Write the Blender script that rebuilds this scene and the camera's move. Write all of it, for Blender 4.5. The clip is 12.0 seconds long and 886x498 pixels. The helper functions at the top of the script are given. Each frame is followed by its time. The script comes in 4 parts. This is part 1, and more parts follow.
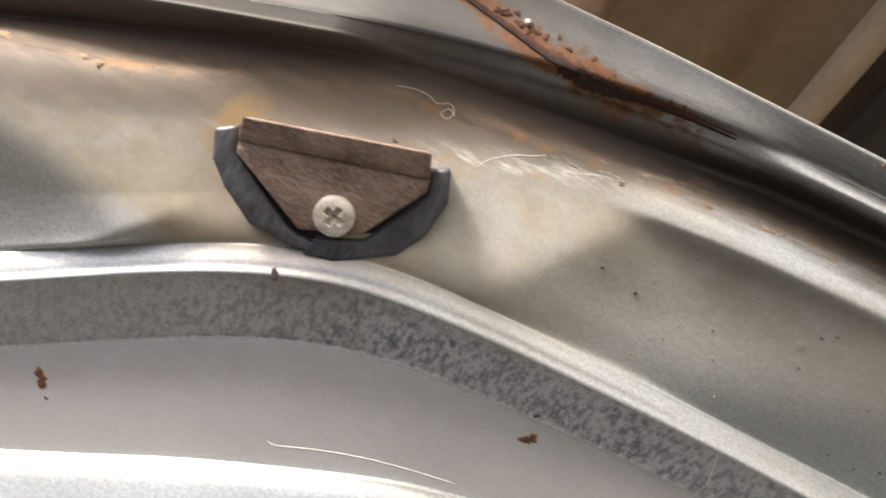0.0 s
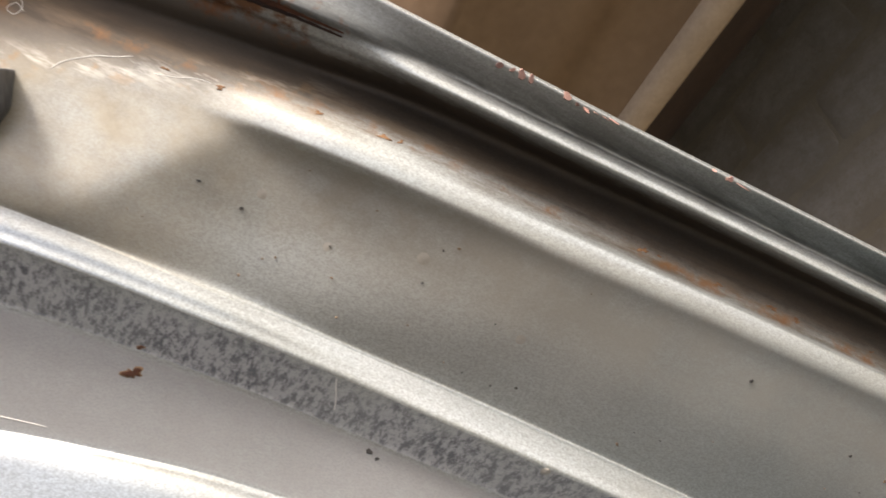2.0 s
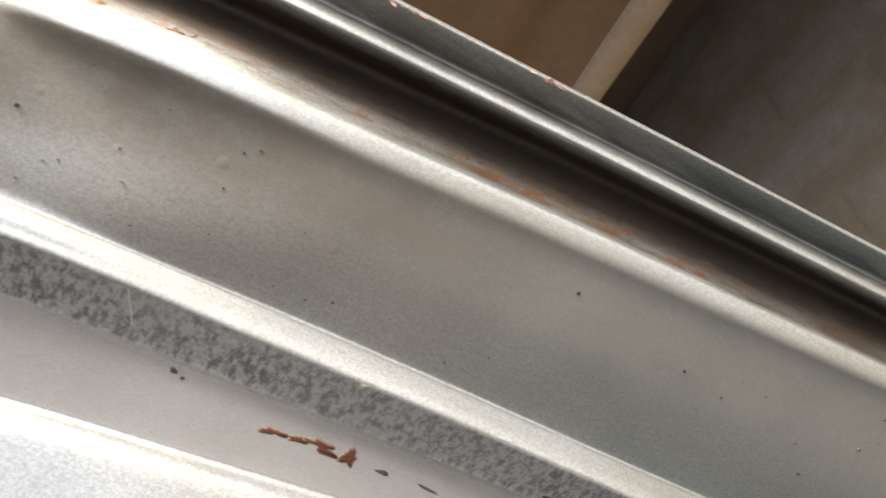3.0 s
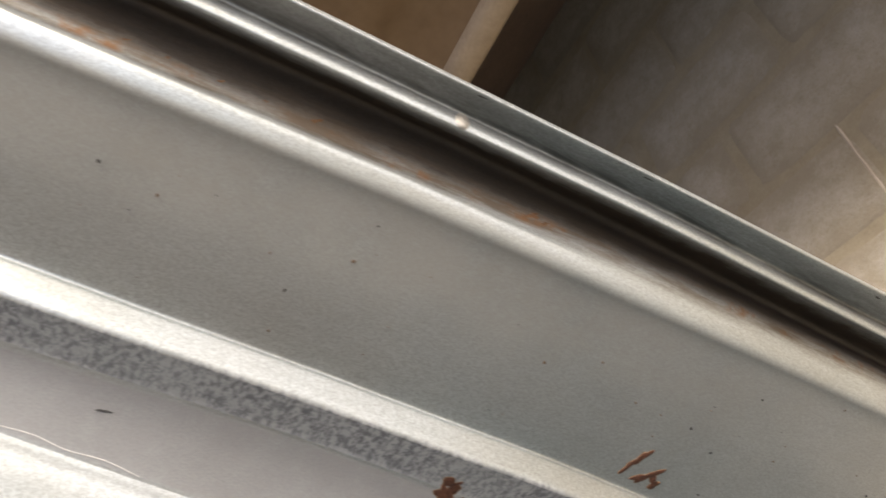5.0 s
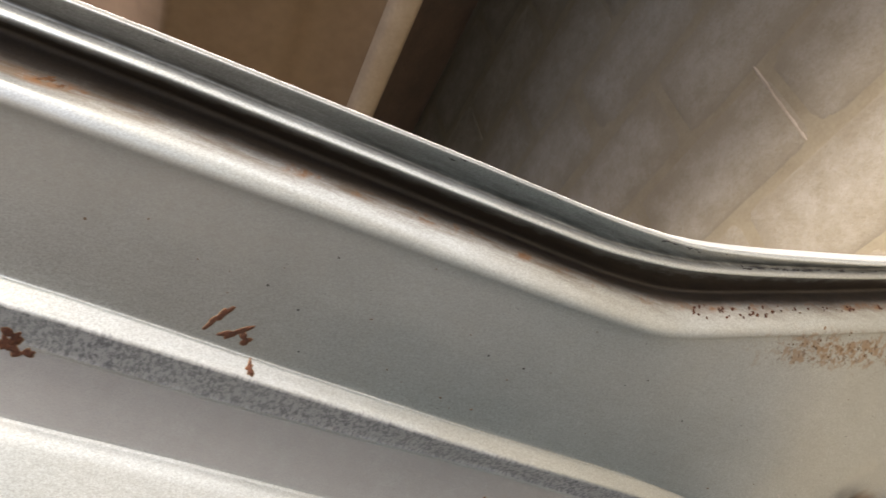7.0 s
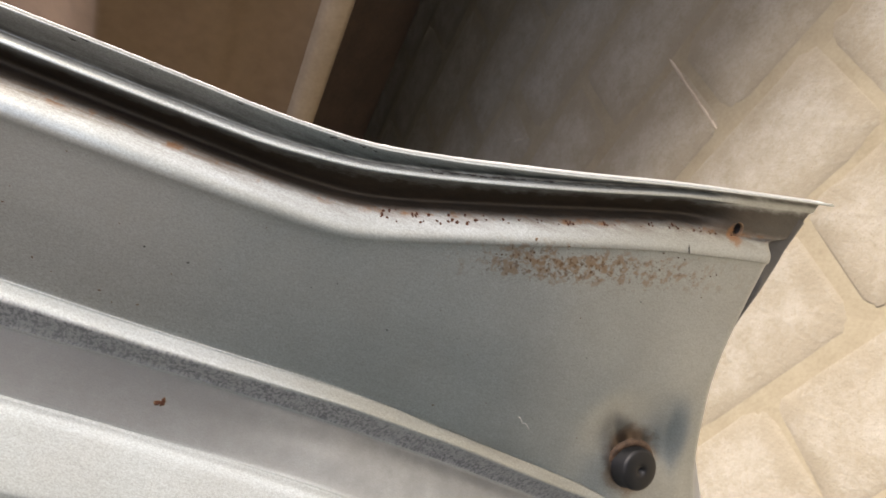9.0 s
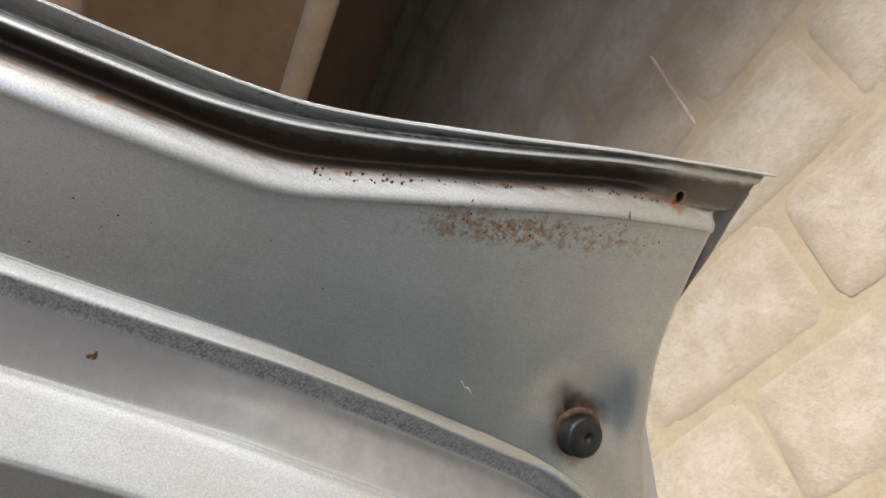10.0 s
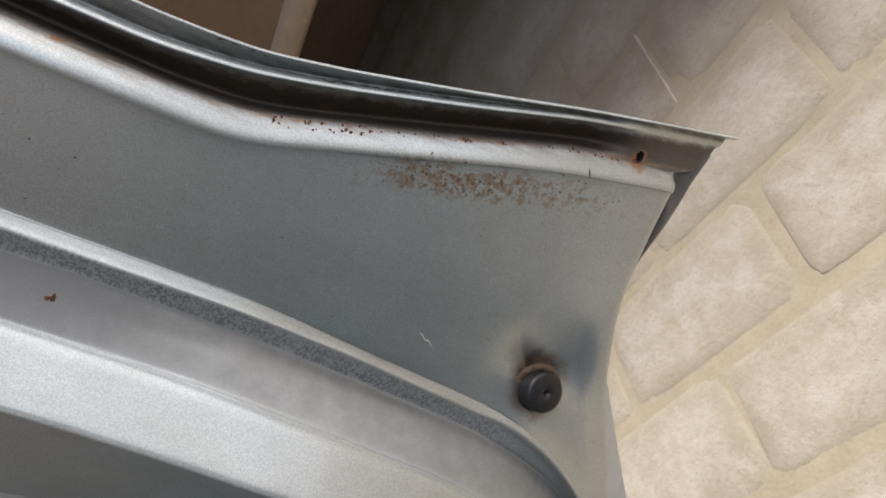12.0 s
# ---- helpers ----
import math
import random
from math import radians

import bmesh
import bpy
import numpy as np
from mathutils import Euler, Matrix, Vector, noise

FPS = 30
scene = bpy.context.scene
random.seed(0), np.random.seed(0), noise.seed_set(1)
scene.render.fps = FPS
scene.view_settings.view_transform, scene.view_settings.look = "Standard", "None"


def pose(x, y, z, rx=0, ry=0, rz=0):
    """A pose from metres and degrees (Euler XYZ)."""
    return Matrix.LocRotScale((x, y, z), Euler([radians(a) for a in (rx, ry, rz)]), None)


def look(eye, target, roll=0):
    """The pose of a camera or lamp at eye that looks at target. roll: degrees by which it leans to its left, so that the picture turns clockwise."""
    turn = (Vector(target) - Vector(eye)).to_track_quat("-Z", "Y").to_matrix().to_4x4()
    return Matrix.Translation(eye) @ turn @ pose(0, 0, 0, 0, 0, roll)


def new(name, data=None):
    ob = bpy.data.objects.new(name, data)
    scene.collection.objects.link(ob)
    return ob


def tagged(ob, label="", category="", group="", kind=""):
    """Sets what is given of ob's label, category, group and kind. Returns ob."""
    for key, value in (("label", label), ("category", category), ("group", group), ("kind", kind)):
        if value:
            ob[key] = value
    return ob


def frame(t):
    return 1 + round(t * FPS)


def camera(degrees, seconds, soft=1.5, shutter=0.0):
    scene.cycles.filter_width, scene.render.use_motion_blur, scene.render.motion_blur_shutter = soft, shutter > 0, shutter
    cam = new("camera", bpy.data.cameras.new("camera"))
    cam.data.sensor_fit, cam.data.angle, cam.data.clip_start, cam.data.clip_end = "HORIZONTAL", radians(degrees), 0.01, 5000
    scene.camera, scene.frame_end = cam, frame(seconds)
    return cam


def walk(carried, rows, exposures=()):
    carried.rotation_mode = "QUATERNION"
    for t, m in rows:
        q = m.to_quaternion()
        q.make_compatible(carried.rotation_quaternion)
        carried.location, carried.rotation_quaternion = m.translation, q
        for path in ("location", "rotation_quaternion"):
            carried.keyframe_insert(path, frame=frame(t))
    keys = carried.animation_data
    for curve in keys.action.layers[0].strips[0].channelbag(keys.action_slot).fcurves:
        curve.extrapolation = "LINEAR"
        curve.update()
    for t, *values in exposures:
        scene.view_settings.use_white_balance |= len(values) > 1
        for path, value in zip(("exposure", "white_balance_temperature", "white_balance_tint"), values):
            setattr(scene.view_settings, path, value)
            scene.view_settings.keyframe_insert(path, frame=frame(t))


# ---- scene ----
cam = camera(66.0, 12.0, shutter=0.3)
PATH = [
    (0, 0.2154, -0.0565, 0.8709, 41.16, 71.82, -2.26),
    (0.5, 0.2135, -0.0606, 0.8508, 38.69, 71.19, -4.25),
    (1, 0.2109, -0.0599, 0.8310, 33.27, 69.21, -10.61),
    (1.5, 0.2156, -0.0590, 0.8270, 28.91, 68.27, -14.32),
    (2, 0.2204, -0.0590, 0.8216, 24.44, 67.09, -17.00),
    (2.5, 0.2195, -0.0649, 0.8071, 22.65, 66.09, -19.21),
    (2.7, 0.2181, -0.0669, 0.8032, 21.72, 65.52, -19.89),
    (4.3, 0.2175, -0.0837, 0.7475, 15.85, 61.90, -24.03),
    (4.5, 0.2208, -0.0892, 0.7380, 15.37, 62.43, -24.34),
    (5, 0.2238, -0.0965, 0.7114, 12.95, 61.70, -26.35),
    (5.5, 0.2320, -0.1032, 0.6896, 10.69, 61.79, -28.08),
    (6, 0.2388, -0.1180, 0.6768, 8.80, 62.10, -29.65),
    (6.5, 0.2446, -0.1347, 0.6526, 7.51, 62.55, -30.79),
    (7, 0.2537, -0.1412, 0.6331, 6.93, 62.74, -30.98),
    (7.5, 0.2609, -0.1493, 0.6129, 6.84, 62.75, -31.06),
    (7.7, 0.2632, -0.1551, 0.6046, 6.87, 62.55, -31.59),
    (9.3, 0.2682, -0.1942, 0.5489, 8.49, 62.59, -31.53),
    (9.5, 0.2663, -0.1977, 0.5462, 8.75, 62.52, -31.45),
    (10, 0.2681, -0.2053, 0.5386, 8.89, 62.49, -31.55),
    (10.5, 0.2691, -0.2072, 0.5375, 8.83, 62.23, -31.49),
    (11, 0.2671, -0.2129, 0.5331, 8.59, 62.06, -31.39),
    (11.5, 0.2677, -0.2139, 0.5328, 8.46, 61.81, -31.06),
    (12, 0.2677, -0.2179, 0.5305, 8.68, 61.65, -30.45),
]
cam.data.dof.use_dof = True
cam.data.dof.focus_distance, cam.data.dof.aperture_fstop = 0.15, 66.0
walk(cam, [(t, pose(x, y, z, rx, ry, rz)) for t, x, y, z, rx, ry, rz in PATH], exposures=((0, 0.78, 7000, 13), (2.7, 0.95, 7000, 13), (7.7, 1.12, 6900, 13), (12, 0.8, 6200, 13)))

# ---- light ----
SUN_ELEVATION, SUN_AZIMUTH = 39.5, 43.0     # degrees; azimuth from +x towards +y
world = bpy.data.worlds.new("sky_world")
scene.world = world
world.use_nodes = True
wn = world.node_tree
sky = wn.nodes.new("ShaderNodeTexSky")
sky.sky_type = 'NISHITA'
sky.sun_disc = False
sky.sun_elevation = radians(SUN_ELEVATION)
sky.sun_rotation = radians(90.0 - SUN_AZIMUTH)
sky.air_density, sky.dust_density, sky.ozone_density = 0.8, 5.0, 0.6
wn.links.new(sky.outputs[0], wn.nodes["Background"].inputs[0])
wn.nodes["Background"].inputs[1].default_value = 0.18
sun = new("sun", bpy.data.lights.new("sun", "SUN"))
sun.data.energy, sun.data.angle, sun.data.color = 5.7, radians(13.0), (1.0, 0.975, 0.955)
sd = Vector((math.cos(radians(SUN_ELEVATION)) * math.cos(radians(SUN_AZIMUTH)), math.cos(radians(SUN_ELEVATION)) * math.sin(radians(SUN_AZIMUTH)), math.sin(radians(SUN_ELEVATION))))
sun.matrix_world = look(sd * 20, (0, 0, 0))


# ---- materials ----
def material(name):
    m = bpy.data.materials.new(name)
    m.use_nodes = True
    return m, m.node_tree, m.node_tree.nodes["Principled BSDF"]


def node(nt, kind, **values):
    n = nt.nodes.new(kind)
    for key, value in values.items():
        n.inputs[key.replace("_", " ")].default_value = value
    return n


def noise_tex(nt, scale, detail=4.0, rough=0.6, coords=None):
    n = node(nt, "ShaderNodeTexNoise", Scale=scale, Detail=detail, Roughness=rough)
    if coords is not None:
        nt.links.new(coords, n.inputs["Vector"])
    return n.outputs["Fac"]


def ramp(nt, fac, stops):
    r = nt.nodes.new("ShaderNodeValToRGB")
    e = r.color_ramp.elements
    while len(e) < len(stops):
        e.new(0.5)
    for el, (p, c) in zip(e, stops):
        el.position = p
        el.color = (c, c, c, 1) if isinstance(c, (int, float)) else (*c, 1)
    nt.links.new(fac, r.inputs[0])
    return r.outputs["Color"]


def mix(nt, fac, a, b, blend="MIX"):
    m = nt.nodes.new("ShaderNodeMix")
    m.data_type, m.blend_type = "RGBA", blend
    for sock, v in ((m.inputs[0], fac), (m.inputs[6], a), (m.inputs[7], b)):
        if isinstance(v, bpy.types.NodeSocket):
            nt.links.new(v, sock)
        elif isinstance(v, tuple):
            sock.default_value = (*v, 1)
        else:
            sock.default_value = v
    return m.outputs[2]


def calc(nt, op, a, b=0.0, clamp=False):
    m = nt.nodes.new("ShaderNodeMath")
    m.operation, m.use_clamp = op, clamp
    for sock, v in ((m.inputs[0], a), (m.inputs[1], b)):
        if isinstance(v, bpy.types.NodeSocket):
            nt.links.new(v, sock)
        else:
            sock.default_value = v
    return m.outputs[0]


def bump(nt, bsdf, height, strength, distance):
    b = nt.nodes.new("ShaderNodeBump")
    b.inputs["Strength"].default_value, b.inputs["Distance"].default_value = strength, distance
    nt.links.new(height, b.inputs["Height"])
    nt.links.new(b.outputs[0], bsdf.inputs["Normal"])


def simple(name, low, high, scale, rough, metal=0.0, relief=0.3, dist=0.0005, stretch=None):
    """A material of two tones mixed by noise at two scales, with a fine relief."""
    m, nt, bsdf = material(name)
    co = nt.nodes.new("ShaderNodeTexCoord").outputs["Object"]
    if stretch:
        grain = nt.nodes.new("ShaderNodeMapping")
        grain.inputs["Scale"].default_value, grain.inputs["Rotation"].default_value = stretch, (0, 0, radians(-18))
        nt.links.new(co, grain.inputs["Vector"])
        co = grain.outputs[0]
    f = calc(nt, "ADD", calc(nt, "MULTIPLY", noise_tex(nt, scale, coords=co), 0.6), calc(nt, "MULTIPLY", noise_tex(nt, scale * 9, coords=co), 0.4))
    nt.links.new(mix(nt, ramp(nt, f, ((0.35, 0.0), (0.65, 1.0))), low, high), bsdf.inputs["Base Color"])
    bsdf.inputs["Roughness"].default_value, bsdf.inputs["Metallic"].default_value = rough, metal
    bump(nt, bsdf, f, relief, dist)
    return m



def panel_material():
    """Old silver paint; bands of wear, dirt and painted-in shade follow the pressing by the second UV axis."""
    m, nt, bsdf = material("panel_paint")
    co = nt.nodes.new("ShaderNodeTexCoord")
    sep = nt.nodes.new("ShaderNodeSeparateXYZ")
    nt.links.new(co.outputs["UV"], sep.inputs[0])
    along, across = sep.outputs[0], calc(nt, "MULTIPLY", sep.outputs[1], 40.0)
    ob = co.outputs["Object"]
    stretch = nt.nodes.new("ShaderNodeMapping")
    stretch.inputs["Scale"].default_value = (1.0, 0.35, 1.0)
    nt.links.new(ob, stretch.inputs["Vector"])
    slim = nt.nodes.new("ShaderNodeMapping")
    slim.inputs["Scale"].default_value = (0.12, 1.0, 1.0)
    nt.links.new(ob, slim.inputs["Vector"])
    fine, mid, big = noise_tex(nt, 1600, 3, 0.7, ob), noise_tex(nt, 130, 6, 0.68, ob), noise_tex(nt, 16, 4, 0.6, ob)
    brushed = noise_tex(nt, 420, 4, 0.7, slim.outputs[0])

    def band(lo, hi, soft):
        up = calc(nt, "MULTIPLY_ADD", across, 1.0 / soft)
        up.node.inputs[2].default_value = 0.5 - lo / soft
        up.node.use_clamp = True
        dn = calc(nt, "MULTIPLY_ADD", across, -1.0 / soft)
        dn.node.inputs[2].default_value = 0.5 + hi / soft
        dn.node.use_clamp = True
        return calc(nt, "MULTIPLY", up, dn)

    base = mix(nt, ramp(nt, big, ((0.3, 0.0), (0.7, 1.0))), (0.50, 0.545, 0.54), (0.59, 0.635, 0.635))
    base = mix(nt, calc(nt, "MULTIPLY", ramp(nt, fine, ((0.44, 0.0), (0.60, 1.0))), 0.36), base, (0.30, 0.305, 0.30))
    base = mix(nt, calc(nt, "MULTIPLY", ramp(nt, brushed, ((0.45, 0.0), (0.72, 1.0))), 0.14), base, (0.33, 0.325, 0.31))
    base = mix(nt, calc(nt, "MULTIPLY", ramp(nt, noise_tex(nt, 45, 5, 0.65, ob), ((0.42, 0.0), (0.7, 1.0))), 0.25), base, (0.38, 0.37, 0.34))
    sparkle = noise_tex(nt, 3400, 2, 0.7, ob)
    base = mix(nt, calc(nt, "MULTIPLY", ramp(nt, sparkle, ((0.46, 0.0), (0.58, 1.0))), 0.45), base, (0.26, 0.265, 0.265))
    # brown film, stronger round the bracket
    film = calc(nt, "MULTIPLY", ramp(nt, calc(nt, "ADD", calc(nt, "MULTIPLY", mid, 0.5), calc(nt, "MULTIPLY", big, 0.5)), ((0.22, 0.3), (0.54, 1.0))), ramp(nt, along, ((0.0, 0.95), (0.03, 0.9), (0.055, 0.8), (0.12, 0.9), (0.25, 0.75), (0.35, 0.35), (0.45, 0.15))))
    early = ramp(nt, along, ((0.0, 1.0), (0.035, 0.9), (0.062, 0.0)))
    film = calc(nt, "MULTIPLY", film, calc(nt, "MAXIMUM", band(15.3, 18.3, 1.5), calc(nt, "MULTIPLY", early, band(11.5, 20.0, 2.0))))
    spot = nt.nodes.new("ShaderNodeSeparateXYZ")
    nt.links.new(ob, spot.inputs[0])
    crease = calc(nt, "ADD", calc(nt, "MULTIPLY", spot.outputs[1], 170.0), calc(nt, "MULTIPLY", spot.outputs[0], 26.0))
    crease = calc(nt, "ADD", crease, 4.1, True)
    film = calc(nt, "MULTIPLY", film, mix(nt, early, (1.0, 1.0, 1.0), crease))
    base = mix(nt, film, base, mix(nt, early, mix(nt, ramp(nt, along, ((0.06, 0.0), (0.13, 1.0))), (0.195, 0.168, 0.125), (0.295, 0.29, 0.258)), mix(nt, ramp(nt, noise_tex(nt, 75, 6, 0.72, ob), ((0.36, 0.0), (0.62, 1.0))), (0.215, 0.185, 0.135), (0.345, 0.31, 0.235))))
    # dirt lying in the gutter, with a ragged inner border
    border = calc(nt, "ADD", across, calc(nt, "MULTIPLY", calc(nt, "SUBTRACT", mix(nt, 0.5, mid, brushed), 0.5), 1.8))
    # past a = 0.5 this tone paints the flat corner's dark reflection
    dirt_dark = calc(nt, "MULTIPLY", ramp(nt, calc(nt, "DIVIDE", border, 40.0), ((8.6 / 40, 0.0), (9.4 / 40, 0.95), (11.7 / 40, 0.9), (12.3 / 40, 0.5), (13.2 / 40, 0.0))), ramp(nt, along, ((0.0, 0.75), (0.05, 1.0), (0.495, 1.0), (0.516, 0.9), (0.56, 0.8))))
    base = mix(nt, dirt_dark, base, mix(nt, brushed, (0.028, 0.018, 0.011), (0.095, 0.066, 0.042)))
    # brown muck in the valley over the bracket, darkened for the hem's shade
    near = ramp(nt, calc(nt, "ADD", along, calc(nt, "MULTIPLY", calc(nt, "SUBTRACT", big, 0.5), 0.03)), ((0.0, 0.97), (0.018, 0.92), (0.055, 0.0)))
    muck_shade = ramp(nt, calc(nt, "DIVIDE", border, 40.0), ((7.9 / 40, 0.0), (9.0 / 40, 0.9), (12.8 / 40, 1.0), (13.7 / 40, 0.75), (14.6 / 40, 0.3), (16.5 / 40, 0.0)))
    mucky_shade = calc(nt, "MULTIPLY", near, muck_shade)
    base = mix(nt, mucky_shade, base, mix(nt, mid, (0.04, 0.029, 0.02), (0.098, 0.073, 0.052)))
    # grime on the seam lip, its shading painted in as dark colour
    grime_dark = ramp(nt, calc(nt, "ADD", along, calc(nt, "MULTIPLY", calc(nt, "SUBTRACT", mid, 0.5), 0.03)), ((0.0, 0.92), (0.012, 0.85), (0.03, 0.5), (0.06, 0.2), (0.09, 0.0)))
    grimy_shade = calc(nt, "MULTIPLY", grime_dark, band(2.0, 9.4, 2.5))
    mucky_shade = calc(nt, "MAXIMUM", mucky_shade, grimy_shade)
    base = mix(nt, grimy_shade, base, mix(nt, mid, (0.065, 0.06, 0.053), (0.155, 0.145, 0.128)))
    # grey grime streaks on the flank between rim and seam
    flank = calc(nt, "MULTIPLY", band(4.3, 6.3, 1.2), ramp(nt, brushed, ((0.28, 0.5), (0.6, 0.95))))
    base = mix(nt, flank, base, (0.085, 0.088, 0.085))
    fringe = calc(nt, "MULTIPLY", band(11.7, 13.3, 1.0), ramp(nt, brushed, ((0.4, 0.1), (0.6, 0.85))))
    fringe = calc(nt, "MULTIPLY", fringe, ramp(nt, along, ((0.3, 1.0), (0.4, 0.7))))
    base = mix(nt, fringe, base, mix(nt, ramp(nt, along, ((0.3, 0.0), (0.4, 1.0))), (0.15, 0.108, 0.07), (0.13, 0.082, 0.052)))
    # rust bleeding along that border
    bleed = calc(nt, "MULTIPLY", calc(nt, "MULTIPLY", band(12.1, 13.0, 0.5), ramp(nt, mid, ((0.52, 0.0), (0.64, 1.0)))), 0.85)
    base = mix(nt, bleed, base, (0.24, 0.12, 0.05))
    # bare, speckled band on the slope under the rib: crisp lower border, frayed upper one
    speck = noise_tex(nt, 1100, 4, 0.75, stretch.outputs[0])
    far_along = calc(nt, "ADD", along, 0.13)
    frayed = calc(nt, "ADD", across, calc(nt, "MULTIPLY", calc(nt, "SUBTRACT", noise_tex(nt, 380, 5, 0.75, stretch.outputs[0]), 0.5), 3.2))
    begin = ramp(nt, far_along, ((0.13, 0.45), (0.21, 0.45), (0.28, 0.25), (0.33, 0.15), (0.47, 0.1), (0.52, 0.35), (0.57, 0.5), (0.64, 0.3)))
    top = calc(nt, "MULTIPLY", calc(nt, "SUBTRACT", frayed, calc(nt, "MULTIPLY_ADD", begin, 4.0)), 0.7, True)
    top.node.inputs[0].links[0].from_node.inputs[1].links[0].from_node.inputs[2].default_value = 21.2
    foot = calc(nt, "MULTIPLY_ADD", across, -3.0, True)
    foot.node.inputs[2].default_value = 3.0 * 26.1
    amount_of = ramp(nt, far_along, ((0.08, 0.3), (0.115, 0.5), (0.14, 0.9), (0.21, 0.85), (0.27, 0.8), (0.45, 0.75), (0.56, 0.85), (0.63, 0.7), (0.66, 0.2)))
    worn = calc(nt, "MULTIPLY", calc(nt, "MULTIPLY", top, foot), calc(nt, "MULTIPLY", amount_of, ramp(nt, noise_tex(nt, 60, 4, 0.7, stretch.outputs[0]), ((0.25, 0.6), (0.6, 1.0)))))
    base = mix(nt, worn, base, mix(nt, ramp(nt, speck, ((0.42, 0.0), (0.56, 1.0))), (0.072, 0.076, 0.09), (0.38, 0.385, 0.40)))
    # dull matte grey on the flat strip beside the band, darker towards the corner
    matte = calc(nt, "MULTIPLY", band(26.3, 29.2, 0.5), ramp(nt, mid, ((0.25, 0.7), (0.6, 0.95))))
    base = mix(nt, calc(nt, "MULTIPLY", matte, 0.8), base, mix(nt, ramp(nt, along, ((0.30, 0.0), (0.42, 1.0))), mix(nt, fine, (0.20, 0.196, 0.198), (0.33, 0.325, 0.325)), mix(nt, fine, (0.105, 0.104, 0.10), (0.205, 0.202, 0.195))))
    # brown specks under the flange near the corner
    place = nt.nodes.new("ShaderNodeSeparateXYZ")
    nt.links.new(ob, place.inputs[0])
    off = calc(nt, "SUBTRACT", calc(nt, "SUBTRACT", place.outputs[1], calc(nt, "MULTIPLY", place.outputs[0], 0.27)), -0.0628)
    near_line = ramp(nt, calc(nt, "MULTIPLY", calc(nt, "ABSOLUTE", off), 100.0), ((0.0, 1.0), (0.4, 0.85), (0.95, 0.0)))
    stretch_a = ramp(nt, place.outputs[0], ((0.400, 0.0), (0.43, 1.0), (0.458, 1.0), (0.49, 0.7), (0.515, 0.3)))
    amount = calc(nt, "MULTIPLY", near_line, stretch_a)
    spots = noise_tex(nt, 330, 3, 0.6, ob)
    pits = noise_tex(nt, 700, 3, 0.6, ob)
    stained = ramp(nt, calc(nt, "ADD", spots, calc(nt, "MULTIPLY", amount, 0.2)), ((0.615, 0.0), (0.74, 0.8)))
    base = mix(nt, calc(nt, "MULTIPLY", stained, amount), base, (0.30, 0.19, 0.10))
    pitted = ramp(nt, calc(nt, "ADD", pits, calc(nt, "MULTIPLY", amount, 0.13)), ((0.66, 0.0), (0.73, 0.65)))
    base = mix(nt, calc(nt, "MULTIPLY", pitted, amount), base, (0.14, 0.075, 0.03))
    # rust spread along the torn seam
    seam_b = calc(nt, "MULTIPLY_ADD", calc(nt, "POWER", calc(nt, "SUBTRACT", place.outputs[0], 0.023), 2.0), 4.8)
    seam_b.node.inputs[2].default_value = 0.0370
    torn = ramp(nt, calc(nt, "MULTIPLY", calc(nt, "ABSOLUTE", calc(nt, "SUBTRACT", place.outputs[1], seam_b)), 100.0), ((0.0, 1.0), (0.14, 0.9), (0.46, 0.0)))
    torn = calc(nt, "MULTIPLY", torn, ramp(nt, far_along, ((0.12, 0.3), (0.134, 0.9), (0.160, 1.0), (0.172, 0.6), (0.19, 0.0))))
    rusted = ramp(nt, calc(nt, "ADD", noise_tex(nt, 260, 5, 0.7, ob), calc(nt, "MULTIPLY", torn, 0.42)), ((0.66, 0.0), (0.82, 0.95)))
    base = mix(nt, calc(nt, "MULTIPLY", rusted, ramp(nt, torn, ((0.0, 0.0), (0.15, 1.0)))), base, mix(nt, pits, (0.06, 0.022, 0.010), (0.25, 0.115, 0.045)))
    # pale scuffs with rusty dots over the web
    scuff_at = calc(nt, "SUBTRACT", calc(nt, "SUBTRACT", place.outputs[1], calc(nt, "MULTIPLY", place.outputs[0], 0.42)), 0.0105)
    scuff = calc(nt, "MULTIPLY", ramp(nt, calc(nt, "MULTIPLY", calc(nt, "ABSOLUTE", scuff_at), 100.0), ((0.0, 1.0), (0.3, 0.0))), ramp(nt, far_along, ((0.10, 0.0), (0.12, 0.8), (0.165, 1.0), (0.185, 0.0))))
    base = mix(nt, calc(nt, "MULTIPLY", scuff, ramp(nt, brushed, ((0.5, 0.0), (0.62, 0.7)))), base, (0.62, 0.60, 0.54))
    base = mix(nt, calc(nt, "MULTIPLY", scuff, ramp(nt, spots, ((0.56, 0.0), (0.68, 0.8)))), base, (0.33, 0.21, 0.10))
    # round stains beside the bracket and round the stop
    for (cx, cy), r0, r1, tone, most in (((-0.0035, 0.0005), 0.011, 0.026, (0.22, 0.175, 0.125), 0.45), ((-0.0183, 0.0030), 0.0038, 0.0068, (0.27, 0.17, 0.06), 0.8), ((0.5150, -0.0005), 0.0085, 0.016, (0.22, 0.14, 0.08), 0.85), ((0.508, 0.0905), 0.001, 0.004, (0.35, 0.17, 0.07), 0.7)):
        gap = nt.nodes.new("ShaderNodeVectorMath")
        gap.operation = "DISTANCE"
        flat = nt.nodes.new("ShaderNodeCombineXYZ")
        parts = nt.nodes.new("ShaderNodeSeparateXYZ")
        nt.links.new(ob, parts.inputs[0])
        nt.links.new(parts.outputs[0], flat.inputs[0])
        nt.links.new(parts.outputs[1], flat.inputs[1])
        nt.links.new(flat.outputs[0], gap.inputs[0])
